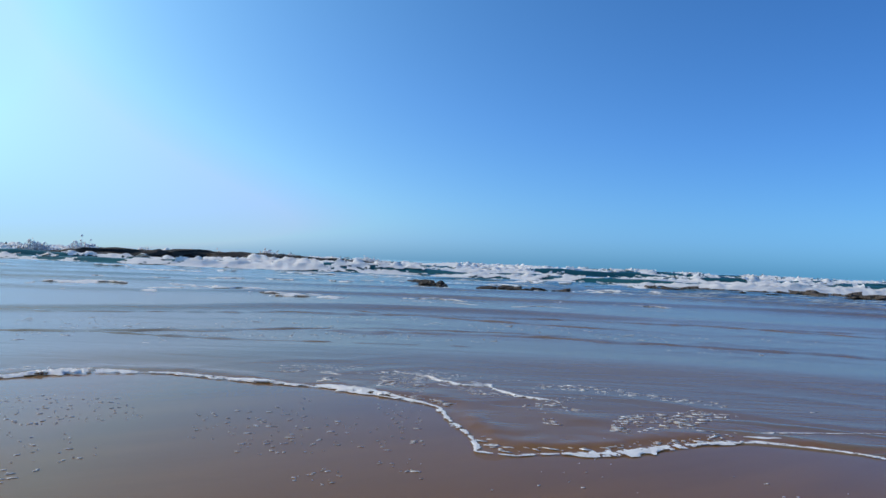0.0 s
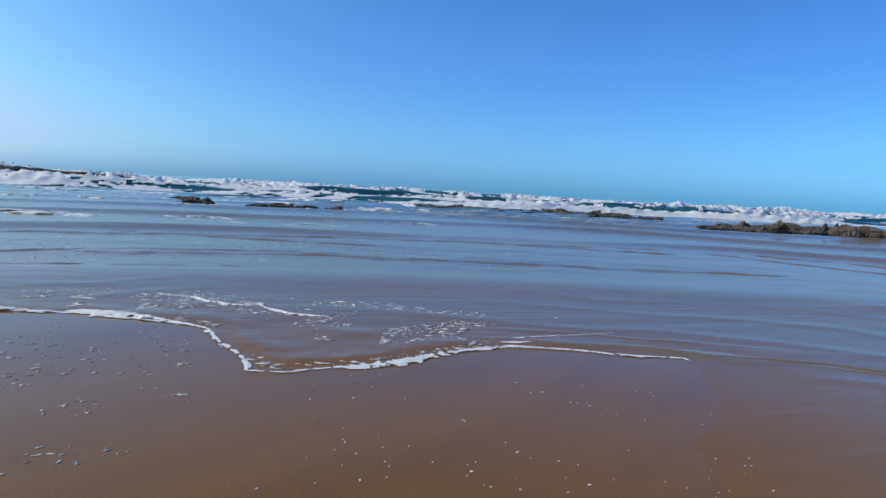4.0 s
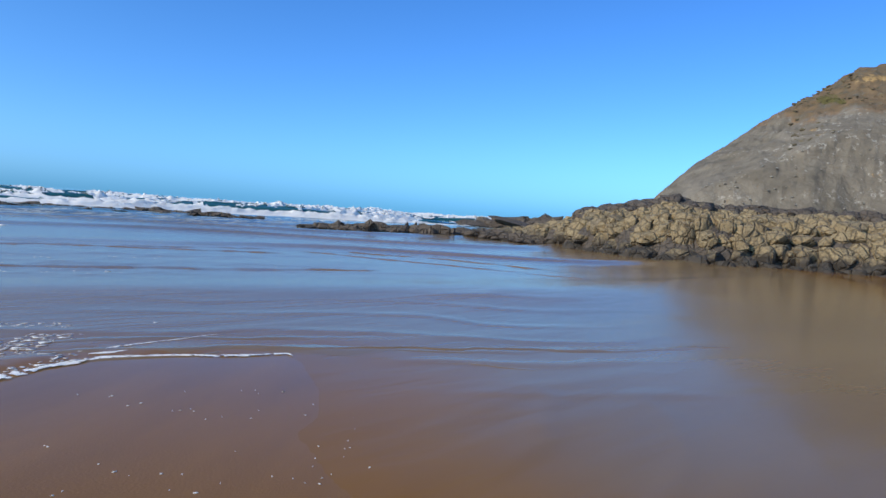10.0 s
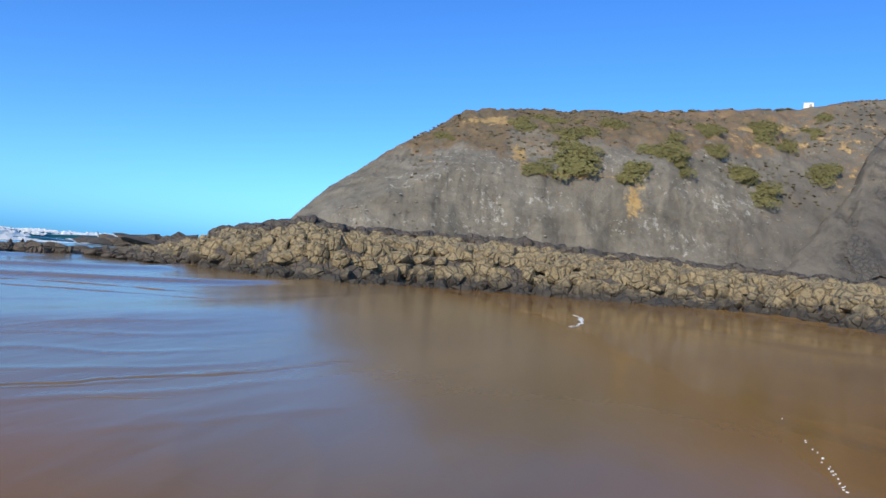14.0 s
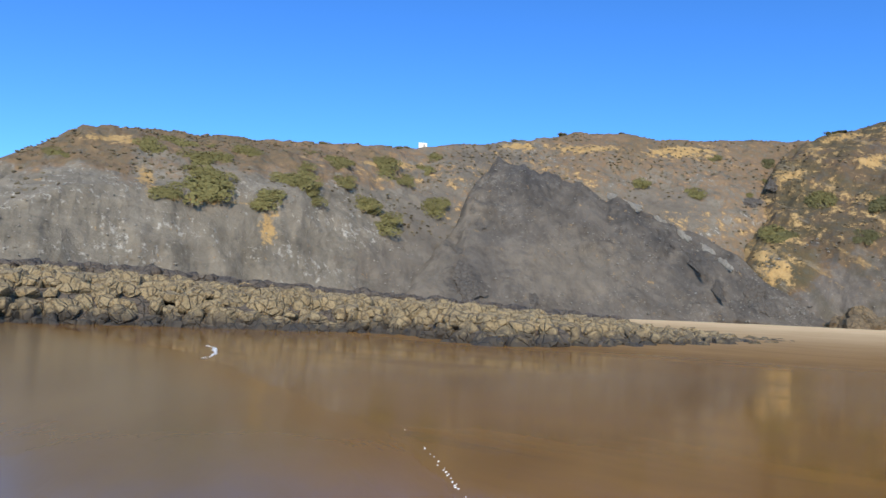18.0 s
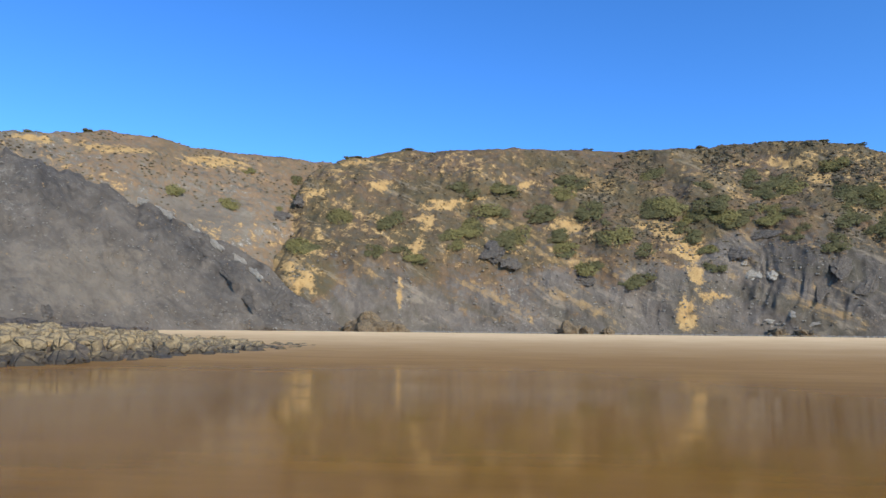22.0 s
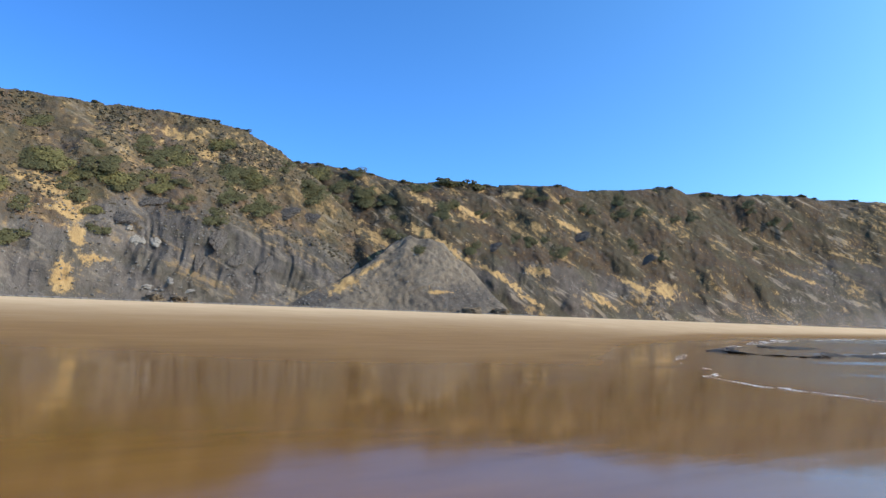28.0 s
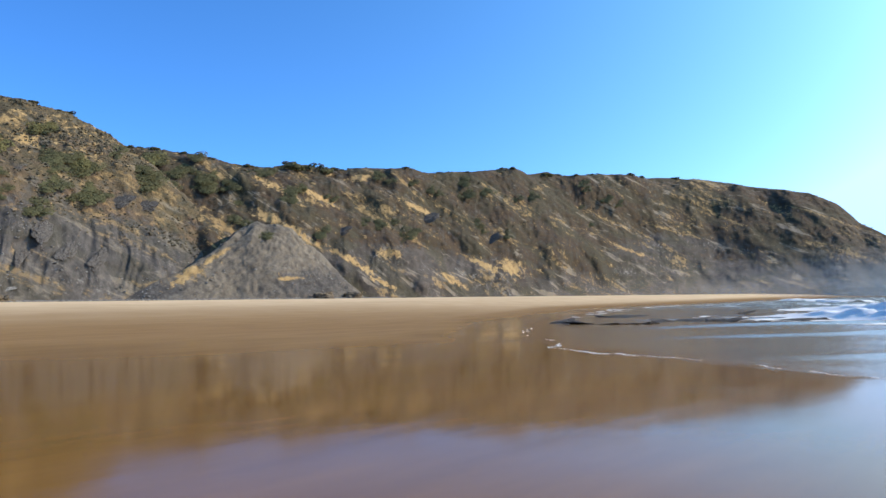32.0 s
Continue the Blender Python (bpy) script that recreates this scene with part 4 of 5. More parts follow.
foam("foam_edge", foam_ribbon(on_edge([(-6.2, -4.2), (-6.9, -3.2), (-7.4, -2.62), (-7.2, -2.3)]), 0.04, 0.008, 1.2, 51, 0.02, 0.02), "thin foam along the leading edge of the swash")
dots = []
dx, dy, dt = resample([(-7.31, 6.87), (-7.06, 6.78), (-6.17, 6.2), (-5.39, 5.68), (-4.83, 5.28), (-4.44, 4.97), (-4.06, 4.7)], 0.055)
for k in range(len(dt)):
    if rng.random() < 0.3 * (1 - vnoise(dt[k] * 1.2, 3, 0, 61)):
        sz = rng.uniform(0.005, 0.012)
        dots.append((spun(ICO1[0], rng.uniform(0, 6), 0, 0, (sz * 1.5, sz, 0.005), (dx[k] + rng.normal(0, 0.012), dy[k] + rng.normal(0, 0.012), float(ground_height(dx[k], dy[k])[0]) + 0.004)), ICO1[1]))
thing("foam_line", joined("foam_line", dots, FOAM), None, "dotted line of foam bubbles left on wet sand", "foam", kind="stuff")
foam("foam_edge", foam_ribbon([(15.2, 2.6), (17.4, 8.8), (19, 12.5), (24, 17), (30, 21)], 0.05, 0.012, 0.6, 12, 0.04, 0.35), "thin broken foam line at the water's edge")
foam("foam_edge", foam_ribbon([(-22.64, 12.62), (-21.29, 12.2), (-19.46, 11.2), (-18.13, 10.27), (-17.67, 9.7)], 0.07, 0.02, 0.9, 14, 0.03, 0.03), "small curl of foam on wet sand")
foam("foam_line", foam_ribbon([(-8.7, -8.5), (-8.3, -7.7)], 0.035, 0.015, 0.9, 21, 0.03, 0.06), "small white curl of foam on the shallows")
foam("foam_line", foam_ribbon([(-14, -24), (-19, -20), (-22, -19)], 0.10, 0.04, 0.3, 23, 0.06, 0.6), "white foam crest of a small shore wave")
foam("foam_line", foam_ribbon([(-3, -30), (-10, -29), (-15, -27), (-30, -18)], 0.12, 0.05, 0.1, 25, 0.08, 1.0), "white foam crest of a small shore wave")

foam("foam_edge", foam_ribbon([(-5.0, -5.6), (-5.7, -6.3), (-6.0, -7.5), (-5.0, -9.0)], 0.05, 0.02, 0.1, 33, 0.02, 0.3), "broken foam lace behind the swash edge")
for k, pts in enumerate([[(176.9, 43), (165, 43), (154, 52)], [(176.9, 34), (168, 36), (161, 34), (155.5, 27)], [(176, 30), (167, 31), (160, 29.5)], [(170, 50), (160, 47), (148, 50), (138, 56)], [(150, 42), (138, 46), (128, 52)], [(178, 58), (166, 60), (150, 66)], [(178, 72), (160, 76), (148, 80)], [(140, 66), (128, 64), (116, 66)]]):
    foam("foam_line", foam_ribbon([tuple(float(c) for c in spot(-a, d)) for a, d in pts], 0.4 + 0.2 * (k % 3), 0.09, 0.55, 130 + 7 * k, 0.06, 1.2), "white foam crest of a small shore wave")


def ripple(points, width, high, seed):
    """A low smooth ridge running through the thin sheet of water."""
    x, y, t = resample(points, 0.05)
    k = np.ones(15) / 15
    x, y = (np.convolve(np.pad(c, 7, mode="edge"), k, "valid") for c in (x, y))
    tx, ty = np.gradient(x), np.gradient(y)
    n = np.hypot(tx, ty)
    u = np.linspace(-1, 1, 9)
    T, U = np.meshgrid(np.arange(len(t)), u)
    fade = min(0.8, 0.3 * t[-1])
    end = np.clip(t / fade, 0, 1) * np.clip((t[-1] - t) / fade, 0, 1)
    w = width * (0.75 + 0.4 * vnoise(t * 0.9, seed, 0, seed)) * (0.3 + 0.7 * end)
    S = U * w[T] + 0.08 * fbm(t * 1.3, seed, 2, 3, seed)[T]
    X, Y = x[T] - ty[T] / n[T] * S, y[T] + tx[T] / n[T] * S
    Z = np.maximum(ground_height(X, Y)[0], 0.004) - 0.004 + (0.004 + high * end[T] * (0.7 + 0.3 * vnoise(t * 2.3, seed, 5, seed)[T])) * np.cos(U * np.pi / 2) ** 1.5
    thing("ripple", grid_mesh("ripple", X, Y, Z, attrs={"along": -0.835 * X + 0.55 * Y, "across": -0.55 * X - 0.835 * Y}), WATER,
          "low brown ripple in the thin sheet of water", "ripple", kind="stuff")


for k, (pts, width, high) in enumerate([
        ([(-6.0, -5.0), (-6.92, -3.99), (-7.79, -2.18), (-8.68, -0.41), (-10.62, 2.61)], 0.3, 0.014),
        ([(-6.6, -5.2), (-7.5, -4.1), (-8.5, -2.3), (-9.4, -0.6)], 0.25, 0.012),
        ([(-7.47, -9.86), (-9.72, -6.57), (-12.36, -2.7), (-15.44, 0.95), (-19, 4)], 0.55, 0.035),
        ([(-8.4, -9.9), (-10.6, -6.8), (-13.4, -3.0)], 0.4, 0.03),
        ([(-6.2, -14.5), (-10.5, -12.5), (-14.5, -8.5), (-18.5, -4)], 0.6, 0.045),
        ([(0, -15.5), (-4, -14.8), (-8, -14.6), (-12, -12)], 0.5, 0.04),
        ([(-1, -19.5), (-8, -19), (-15, -16), (-24, -9)], 0.7, 0.055),
        ([(-23.52, -8.43), (-22.04, -2.53), (-20.77, 1.27), (-21.03, 4.12)], 0.3, 0.04),
        ([(-6.62, -4.54), (-7.28, -3.2), (-8.17, -1.65), (-9.0, 0.26), (-10.43, 2.48)], 0.2, 0.025),
        ([(-7.55, -1.91), (-7.67, -0.91), (-7.73, 0.32)], 0.1, 0.012),
        ([(-24.83, -7.59), (-24.84, -3.24), (-22.92, 1.15)], 0.3, 0.04),
        ([(-5.86, -4.45), (-6.56, -3.56), (-7.27, -3.26)], 0.09, 0.012),
        ([(-2.17, -14.99), (-4.48, -13.08), (-7.88, -11.01), (-8.12, -8.81)], 0.4, 0.04),
        ([(-8.9, -22.12), (-10.39, -18.44), (-11.29, -17.5)], 0.35, 0.04),
        ([(-10.9, -17.46), (-13.66, -14.04), (-14.95, -12.25)], 0.45, 0.05),
        ([(-17.48, -14.58), (-19.85, -11.17), (-21.98, -8.09)], 0.45, 0.05)]):
    ripple(pts, width, high * 0.8, 300 + 7 * k)
flecks = []
for k in range(10000):
    a = rng.uniform(-176, -119)
    d = rng.uniform(3.6, 11) if rng.random() < 0.8 else rng.uniform(8, 20)
    x, y = spot(a, d)
    if vnoise(x * 0.7, y * 0.7, 0, 33) + 0.6 * vnoise(x * 2, y * 2, 0, 34) < 0.12:
        continue
    if float(shore_distance(np.array(x), np.array(y))) > 0.03:
        continue
    s = 0.005 + 0.016 * rng.random() ** 3
    v = ICO1[0] * (1 + 0.5 * fbm(ICO1[0][:, 0] * 1.5 + k, ICO1[0][:, 1] * 1.5, ICO1[0][:, 2], 2, k))[:, None]
    flecks.append((spun(v, 2.56 + rng.normal(0, 0.35), 0, 0, (s * rng.uniform(1.5, 6), s, 0.003), (x, y, max(0.008, float(ground_height(np.array(x), np.array(y))[0])))), ICO1[1]))
for k in range(150):
    x, y = spot(rng.uniform(-142, -100), 3.0 + 3.2 * rng.random())
    if vnoise(x * 0.9, y * 0.9, 0, 37) < 0.0:
        continue
    s = 0.003 + 0.006 * rng.random() ** 2
    flecks.append((spun(ICO1[0], 2.56 + rng.normal(0, 0.8), 0, 0, (s * rng.uniform(1, 2.5), s, 0.003), (x, y, float(ground_height(np.array(x), np.array(y))[0]) + 0.003)), ICO1[1]))
for k in range(900):
    x, y = spot(rng.uniform(-178, -147), 4.2 + 4.5 * rng.random())
    if vnoise(x * 0.8, y * 0.8, 0, 39) + 0.5 * vnoise(x * 2.3, y * 2.3, 0, 40) < 0.1 or float(shore_distance(np.array(x), np.array(y))) < 0.1:
        continue
    s = 0.0025 + 0.008 * rng.random() ** 3
    v = ICO1[0] * (1 + 0.5 * fbm(ICO1[0][:, 0] * 1.5 + k, ICO1[0][:, 1] * 1.5, ICO1[0][:, 2], 2, k))[:, None]
    flecks.append((spun(v, 2.9 + rng.normal(0, 0.4), 0, 0, (s * rng.uniform(1.5, 5), s, 0.003), (x, y, float(ground_height(np.array(x), np.array(y))[0]) + 0.003)), ICO1[1]))
foam("foam_flecks", joined("foam_flecks", flecks, FOAM), "scattered white bubbles and flecks of foam").data.materials.pop(index=1)


def swell_top(X, Y):
    return swell(X, Y)[0]


def breaker(q0, p0, p1, width, high, cover, seed):
    p = np.linspace(p0, p1, 80)
    q = np.full_like(p, q0)
    for _ in range(6):
        warp = 6 * vnoise(p * 0.02, q * 0.02, 0, 11) + 2.0 * vnoise(p * 0.07, q * 0.05, 4, 12)
        q = q0 - warp
    x, y = -0.55 * q - 0.835 * p, -0.835 * q + 0.55 * p
    me = foam_ribbon(list(zip(x, y)), width, high * 0.6, cover, seed, 0.16, 0.8, swell_top)
    foam("breaker_foam", me, "rolling white foam on a breaking wave")


for k, (q0, width, high, cover) in enumerate([(58, 0.9, 0.1, 0.25), (53, 0.6, 0.08, 0.0), (44, 0.4, 0.06, -0.05), (300, 5, 0.35, 0.15), (380, 6, 0.4, 0.1)]):
    breaker(q0, -190 if q0 > 75 else -90, 330 if q0 > 75 else 60, width, high, cover, 60 + k * 3)


def wave(points, high, deep, cover, seed, shore, apron=2.0):
    """A breaking wave: a steep-fronted ridge of teal water, its crest and face clothed in tumbling white water."""
    x, y, t = resample(points, 0.3)
    kern = np.ones(21) / 21
    x, y = (np.convolve(np.pad(c, 10, mode="edge"), kern, "valid") for c in (x, y))
    tx, ty = np.gradient(x), np.gradient(y)
    n = np.hypot(tx, ty)
    nx, ny = -ty / n, tx / n
    if nx[0] * shore[0] + ny[0] * shore[1] < 0:
        nx, ny = -nx, -ny
    wander = 2.2 * fbm(t * 0.03, seed, 0, 3, seed)
    end = np.clip(t / 8, 0, 1) * np.clip((t[-1] - t) / 8, 0, 1)
    amp = high * (0.72 + 0.42 * fbm(t * 0.05, seed, 3, 3, seed + 1)) * end
    broken = cover + 1.0 * fbm(t * 0.06, seed, 5, 5, seed + 2, 0.6)

    def lay(v):
        T, U = np.meshgrid(np.arange(len(t)), v)
        out = np.where(U < 0, -U * deep * 0.9, -U * deep * 1.8) + wander[T]
        X, Y = x[T] + nx[T] * out, y[T] + ny[T] * out
        h = np.where(U < 0, step(-1, 0, U) ** 1.3, 1 - step(0, 1, U))
        return T, U, X, Y, h
    T, U, X, Y, h = lay(np.concatenate([np.linspace(-1, 0, 9), np.linspace(0.12, 1, 6)]))
    Z = -0.03 + (0.03 + amp[T]) * h + 0.05 * vnoise(X * 0.6, Y * 0.6, 0, seed) * h
    one = np.ones_like(Z)
    thing("wave", grid_mesh("wave", X, Y, Z, attrs={"froth": 0 * one, "depth": one, "along": t[T], "across": U * deep}), WATER,
          "steep teal wave rolling in towards the beach", "wave", kind="stuff")
    T, U, X, Y, h = lay(np.concatenate([np.linspace(-1 - apron, -1, 12)[:-1], np.linspace(-1, 0.3, 16)]))
    lump = np.abs(fbm(X * 0.8, Y * 0.8, U * 1.5, 4, seed + 4))
    Z = 0.02 + amp[T] * (h * 1.03 + 0.5 * lump * h) + 0.05 * lump * step(-1 - apron, -1, U)
    lace = fbm(X * 0.3, Y * 0.3, U * 0.8, 5, seed + 6, 0.65)
    bias = np.where(U < -1, -0.55 - 0.35 * (-1 - U), np.where(U < 0, 0.25 * (1 + U), 0.25 - 2.4 * U))
    keep = ((lace * 0.8 + broken[T] + bias > 0) & (amp[T] > 0.1 * high))[:-1, :-1]
    foam("breaker_foam", grid_mesh("foam", X, Y, Z, keep=keep), "tumbling white water on a breaking wave")


def sea_line(q0, p0, p1):
    p = np.arange(p0, p1, 6.0)
    q = q0 + 2.5 * vnoise(p * 0.03, q0, 0, 14)
    return list(zip(-0.55 * q - 0.835 * p, -0.835 * q + 0.55 * p))


INLAND = (0.55, 0.835)
for k, (q0, p0, p1, high, deep, cover, apron) in enumerate([
        (66, -4, 92, 0.5, 1.6, 0.35, 2.6), (74, -60, 130, 0.62, 1.8, -0.06, 1.2), (86, -70, 170, 0.85, 2.4, 0.0, 1.2), (101, -40, 210, 0.95, 2.6, 0.2, 1.5),
        (124, -90, 260, 1.05, 3.0, -0.02, 1.2), (150, -80, 320, 1.1, 3.2, 0.1, 1.2), (185, -160, 380, 1.2, 3.6, 0.0, 1.0), (230, -190, 460, 1.2, 4.0, -0.05, 1.0), (290, -220, 560, 1.25, 4.5, -0.1, 1.0)]):
    wave(sea_line(q0, p0, p1), high, deep, cover, 700 + 11 * k, INLAND, apron)
wave([tuple(float(c) for c in spot(a, d)) for a, d in ((72.5, 55), (75, 51), (78, 48), (84, 45), (92, 44))], 0.42, 1.8, 1.8, 850, (-0.9, 0.3), 1.6)
wave([tuple(float(c) for c in spot(a, d)) for a, d in ((74, 80), (77, 74), (82, 68), (92, 66))], 0.8, 2.0, 1.2, 861, (-0.9, 0.3), 1.6)
for k, (pts, w, h) in enumerate([([(40, 6), (42, 12), (46, 18), (55, 24)], 0.25, 0.03), ([(58, 2), (64, 12), (80, 22)], 0.6, 0.08), ([(75, 0), (90, 18), (110, 30)], 1.2, 0.2), ([(44, 27), (70, 38), (110, 47)], 0.35, 0.03), ([(110, 5), (130, 30), (180, 55)], 2, 0.5), ([(95, -4), (104, 10), (120, 22)], 2.0, 0.5)]):
    foam("breaker_foam", foam_ribbon(pts, w, h, 0.5 if k not in (0, 3) else 0.1, 120 + k * 5, 0.25, 1.0, swell_top), "white surf running in on the far beach")
spray = []
for k in range(7000):
    c = [(-172, 124, 1.9), (-159.5, 124, 1.7), (-168, 126, 1.2), (-152, 130, 1.2), (-163, 128, 1.3), (-175, 122, 1.6)][k % 6]
    u = rng.normal(0, 1)
    a = c[0] + u * 0.9
    h = 0.35 + abs(rng.normal(0, 0.36)) * c[2] * math.exp(-u * u * 0.5)
    x, y = spot(a, c[1] + rng.normal(0, 0.7))
    s = rng.uniform(0.07, 0.19)
    spray.append((spun(ICO1[0], 0, 0, 0, (s, s, s), (x, y, 0.2 + h)), ICO1[1]))
thing("spray", joined("spray", spray, FOAM), None, "white spray thrown up behind the reef", "spray", kind="stuff")

# ---- sea mist drifting along the foot of the far headland ----
def mist_material():
    k = Mat("sea_mist")
    k.t.nodes.remove(k.b)
    cloud = k.noise(0.035, 4, 0.55, k.coords((1, 1, 1.6)))
    thick = k.math("MULTIPLY", k.attr("thick"), k.ramp(cloud, (0.25, 0.35), (0.7, 1.0)), True)
    lit = k.node("ShaderNodeMixShader", Fac=0.5)
    for i, kind in ((1, "ShaderNodeBsdfDiffuse"), (2, "ShaderNodeBsdfTranslucent")):
        k.t.links.new(k.node(kind, Color=(0.95, 0.93, 0.9, 1)).outputs[0], lit.inputs[i])
    veil = k.node("ShaderNodeMixShader", Fac=thick)
    k.t.links.new(k.node("ShaderNodeBsdfTransparent").outputs[0], veil.inputs[1])
    k.t.links.new(lit.outputs[0], veil.inputs[2])
    k.t.links.new(veil.outputs[0], k.t.nodes["Material Output"].inputs[0])
    return k.m


MIST = mist_material()
for k, (a0, a1, near, tall, most) in enumerate([(48, 96, -16, 13, 0.17), (54, 97, -28, 17, 0.18), (59, 98, -42, 20, 0.2), (64, 98, -60, 22, 0.2), (68, 99, -80, 20, 0.18)]):
    ma, mv = np.meshgrid(np.linspace(a0, a1, 90), np.linspace(0, 1, 24))
    md = np.interp(ma, [q[0] for q in SOUTH], [q[1] for q in SOUTH]) + near + 5 * vnoise(ma * 0.12, mv * 2, k, 81)
    mh = tall * (0.75 + 0.35 * vnoise(ma * 0.15, k, 0, 82))
    mx, my = spot(ma, md)
    thick = most * step(a0, a0 + 22, ma) * (1 - step(0.05, 1.0, mv)) * (0.55 + 0.45 * step(58, 80, ma))
    thing("sea_mist", grid_mesh("sea_mist", mx, my, 0.4 + mh * mv, attrs={"thick": thick}), MIST, "thin white sea mist drifting below the headland", "mist", kind="stuff")

# ---- plants on the hillsides ----
def leaf_material(name, dark, light):
    k = Mat(name)
    g = k.node("ShaderNodeNewGeometry")
    o = k.node("ShaderNodeObjectInfo")
    n = k.noise(1.5, 3)
    c = k.mix(g.outputs["Random Per Island"], dark, light)
    c = k.mix(k.math("MULTIPLY", o.outputs["Random"], 0.45), c, k.mix(n, dark, (0.10, 0.085, 0.04)))
    k.put(k.b.inputs["Base Color"], c)
    k.set(Roughness=0.8, Specular_IOR_Level=0.2)
    return k.m


LEAF = leaf_material("shrub_leaves", (0.10, 0.094, 0.036), (0.17, 0.153, 0.06))
LEAF_DARK = leaf_material("dark_shrub_leaves", (0.062, 0.063, 0.03), (0.115, 0.11, 0.05))
TUFT = leaf_material("dry_scrub", (0.085, 0.073, 0.05), (0.17, 0.14, 0.09))
TUFT_DARK = leaf_material("dark_dry_scrub", (0.06, 0.053, 0.038), (0.115, 0.1, 0.068))
BARK = Mat("bark").set(Base_Color=(0.10, 0.08, 0.06, 1), Roughness=0.9)


def shrub_leaves(seed, material):
    """A low dome of several clumps, each clothed in small leaf sprays."""
    r = np.random.default_rng(seed)
    v, f = [], []
    clumps = [(r.uniform(-0.75, 0.75), r.uniform(-0.6, 0.6), r.uniform(0.1, 0.45), r.uniform(0.28, 0.5)) for _ in range(11)]
    for cx, cy, cz, cr in clumps:
        for _ in range(120):
            d = r.normal(size=3)
            d[2] = abs(d[2]) * 0.9 - 0.15
            d /= np.linalg.norm(d)
            at = np.array([cx, cy, cz]) + d * cr * r.uniform(0.7, 1.05) * (1, 1, 0.8)
            t = np.cross(d, r.normal(size=3))
            t /= np.linalg.norm(t)
            b = np.cross(d, t) + d * r.uniform(-0.6, 0.6)
            s = r.uniform(0.035, 0.085)
            n = len(v)
            v += [at - t * s, at - b * s * 0.8, at + t * s + d * 0.05, at + b * s * 0.9]
            f.append((n, n + 1, n + 2, n + 3))
    me = raw_mesh("leaves", v, f, False)
    me.materials.append(material)
    return me


def shrub_stem(seed):
    r = np.random.default_rng(seed)
    v, f = [], []
    for _ in range(5):
        a, l = r.uniform(0, 6.28), r.uniform(0.3, 0.6)
        tip = np.array([math.cos(a) * l, math.sin(a) * l, r.uniform(0.3, 0.5)])
        n = len(v)
        for at, w in ((np.array([0, 0, -0.25]), 0.05), (tip, 0.015)):
            v += [at + (w, 0, 0), at + (-w * 0.5, w * 0.87, 0), at + (-w * 0.5, -w * 0.87, 0)]
        f += [(n, n + 1, n + 4, n + 3), (n + 1, n + 2, n + 5, n + 4), (n + 2, n, n + 3, n + 5)]
    me = raw_mesh("stems", v, f)
    me.materials.append(BARK)
    return me


def shrub(seed, material, label):
    top = new("shrub")
    tagged(top, label, "shrub")
    part("stem", shrub_stem(seed), None, top)
    part("crown", shrub_leaves(seed, material), None, top)
    return top


GREEN = [shrub(500 + k, LEAF, "low rounded green shrub on the hillside") for k in range(4)]
DARK = [shrub(520 + k, LEAF_DARK, "dark green wind-clipped shrub on the hillside") for k in range(4)]


def surface_at(sheets, a, e):
    """The place on the hillsides seen at a bearing and a height angle from the beach."""
    best = None
    for A, V, X, Y, Z, el in sheets:
        if A[0, 0] <= a <= A[0, -1]:
            j = int(round((a - A[0, 0]) / (A[0, -1] - A[0, 0]) * (A.shape[1] - 1)))
            ok = np.where((el[:-1, j] <= e) & (el[1:, j] > e) & (V[1:, j] <= 1.05))[0]
            if len(ok):
                i = ok[0]
                d = math.hypot(X[i, j], Y[i, j])
                if best is None or d < best[0]:
                    best = (d, (float(X[i, j]), float(Y[i, j]), float(Z[i, j])))
    return best and best[1]


SHEETS = [north, fan, middle, slab, south]
used = {}


def plant(stock, a, e, size, group, flat=0.27):
    at = surface_at(SHEETS, a, e)
    if at is None:
        return
    src = stock[int(rng.integers(len(stock)))]
    m = Matrix.LocRotScale(at, Euler((radians(38), 0, -radians(a))), None) @ pose(0, 0, 0, 0, 0, rng.uniform(0, 360))
    size *= 0.95
    scale = Matrix.Diagonal((size, size * rng.uniform(0.75, 1.1), size * flat, 1))
    if src in used:
        ob = copy_thing(src, m)
    else:
        used[src], ob = True, src
    ob.matrix_basis = m @ scale
    ob["group"] = group


NORTH_SHRUBS = [(-61.9, 8.0, 3.4), (-62.2, 10.1, 2.6), (-63.8, 11.0, 2.5), (-58.9, 11.0, 2.0), (-52.0, 10.8, 2.2), (-48.4, 10.6, 3.4), (-48.3, 6.4, 2.6), (-49.8, 7.7, 2.6), (-44.2, 7.9, 2.6), (-55.1, 9.2, 2.8), (-57.2, 7.7, 2.4), (-53.8, 8.1, 2.2), (-51.6, 9.4, 2.0), (-46.7, 9.8, 2.0),
                (-45.2, 10.6, 1.6), (-65.5, 10.6, 2.2), (-61.8, 9.0, 3.0), (-29.2, 10.0, 2.2), (-24.9, 9.3, 2.4), (-64.4, 7.5, 1.8), (-52.2, 10.7, 2.0), (-71.9, 9.3, 1.4)]
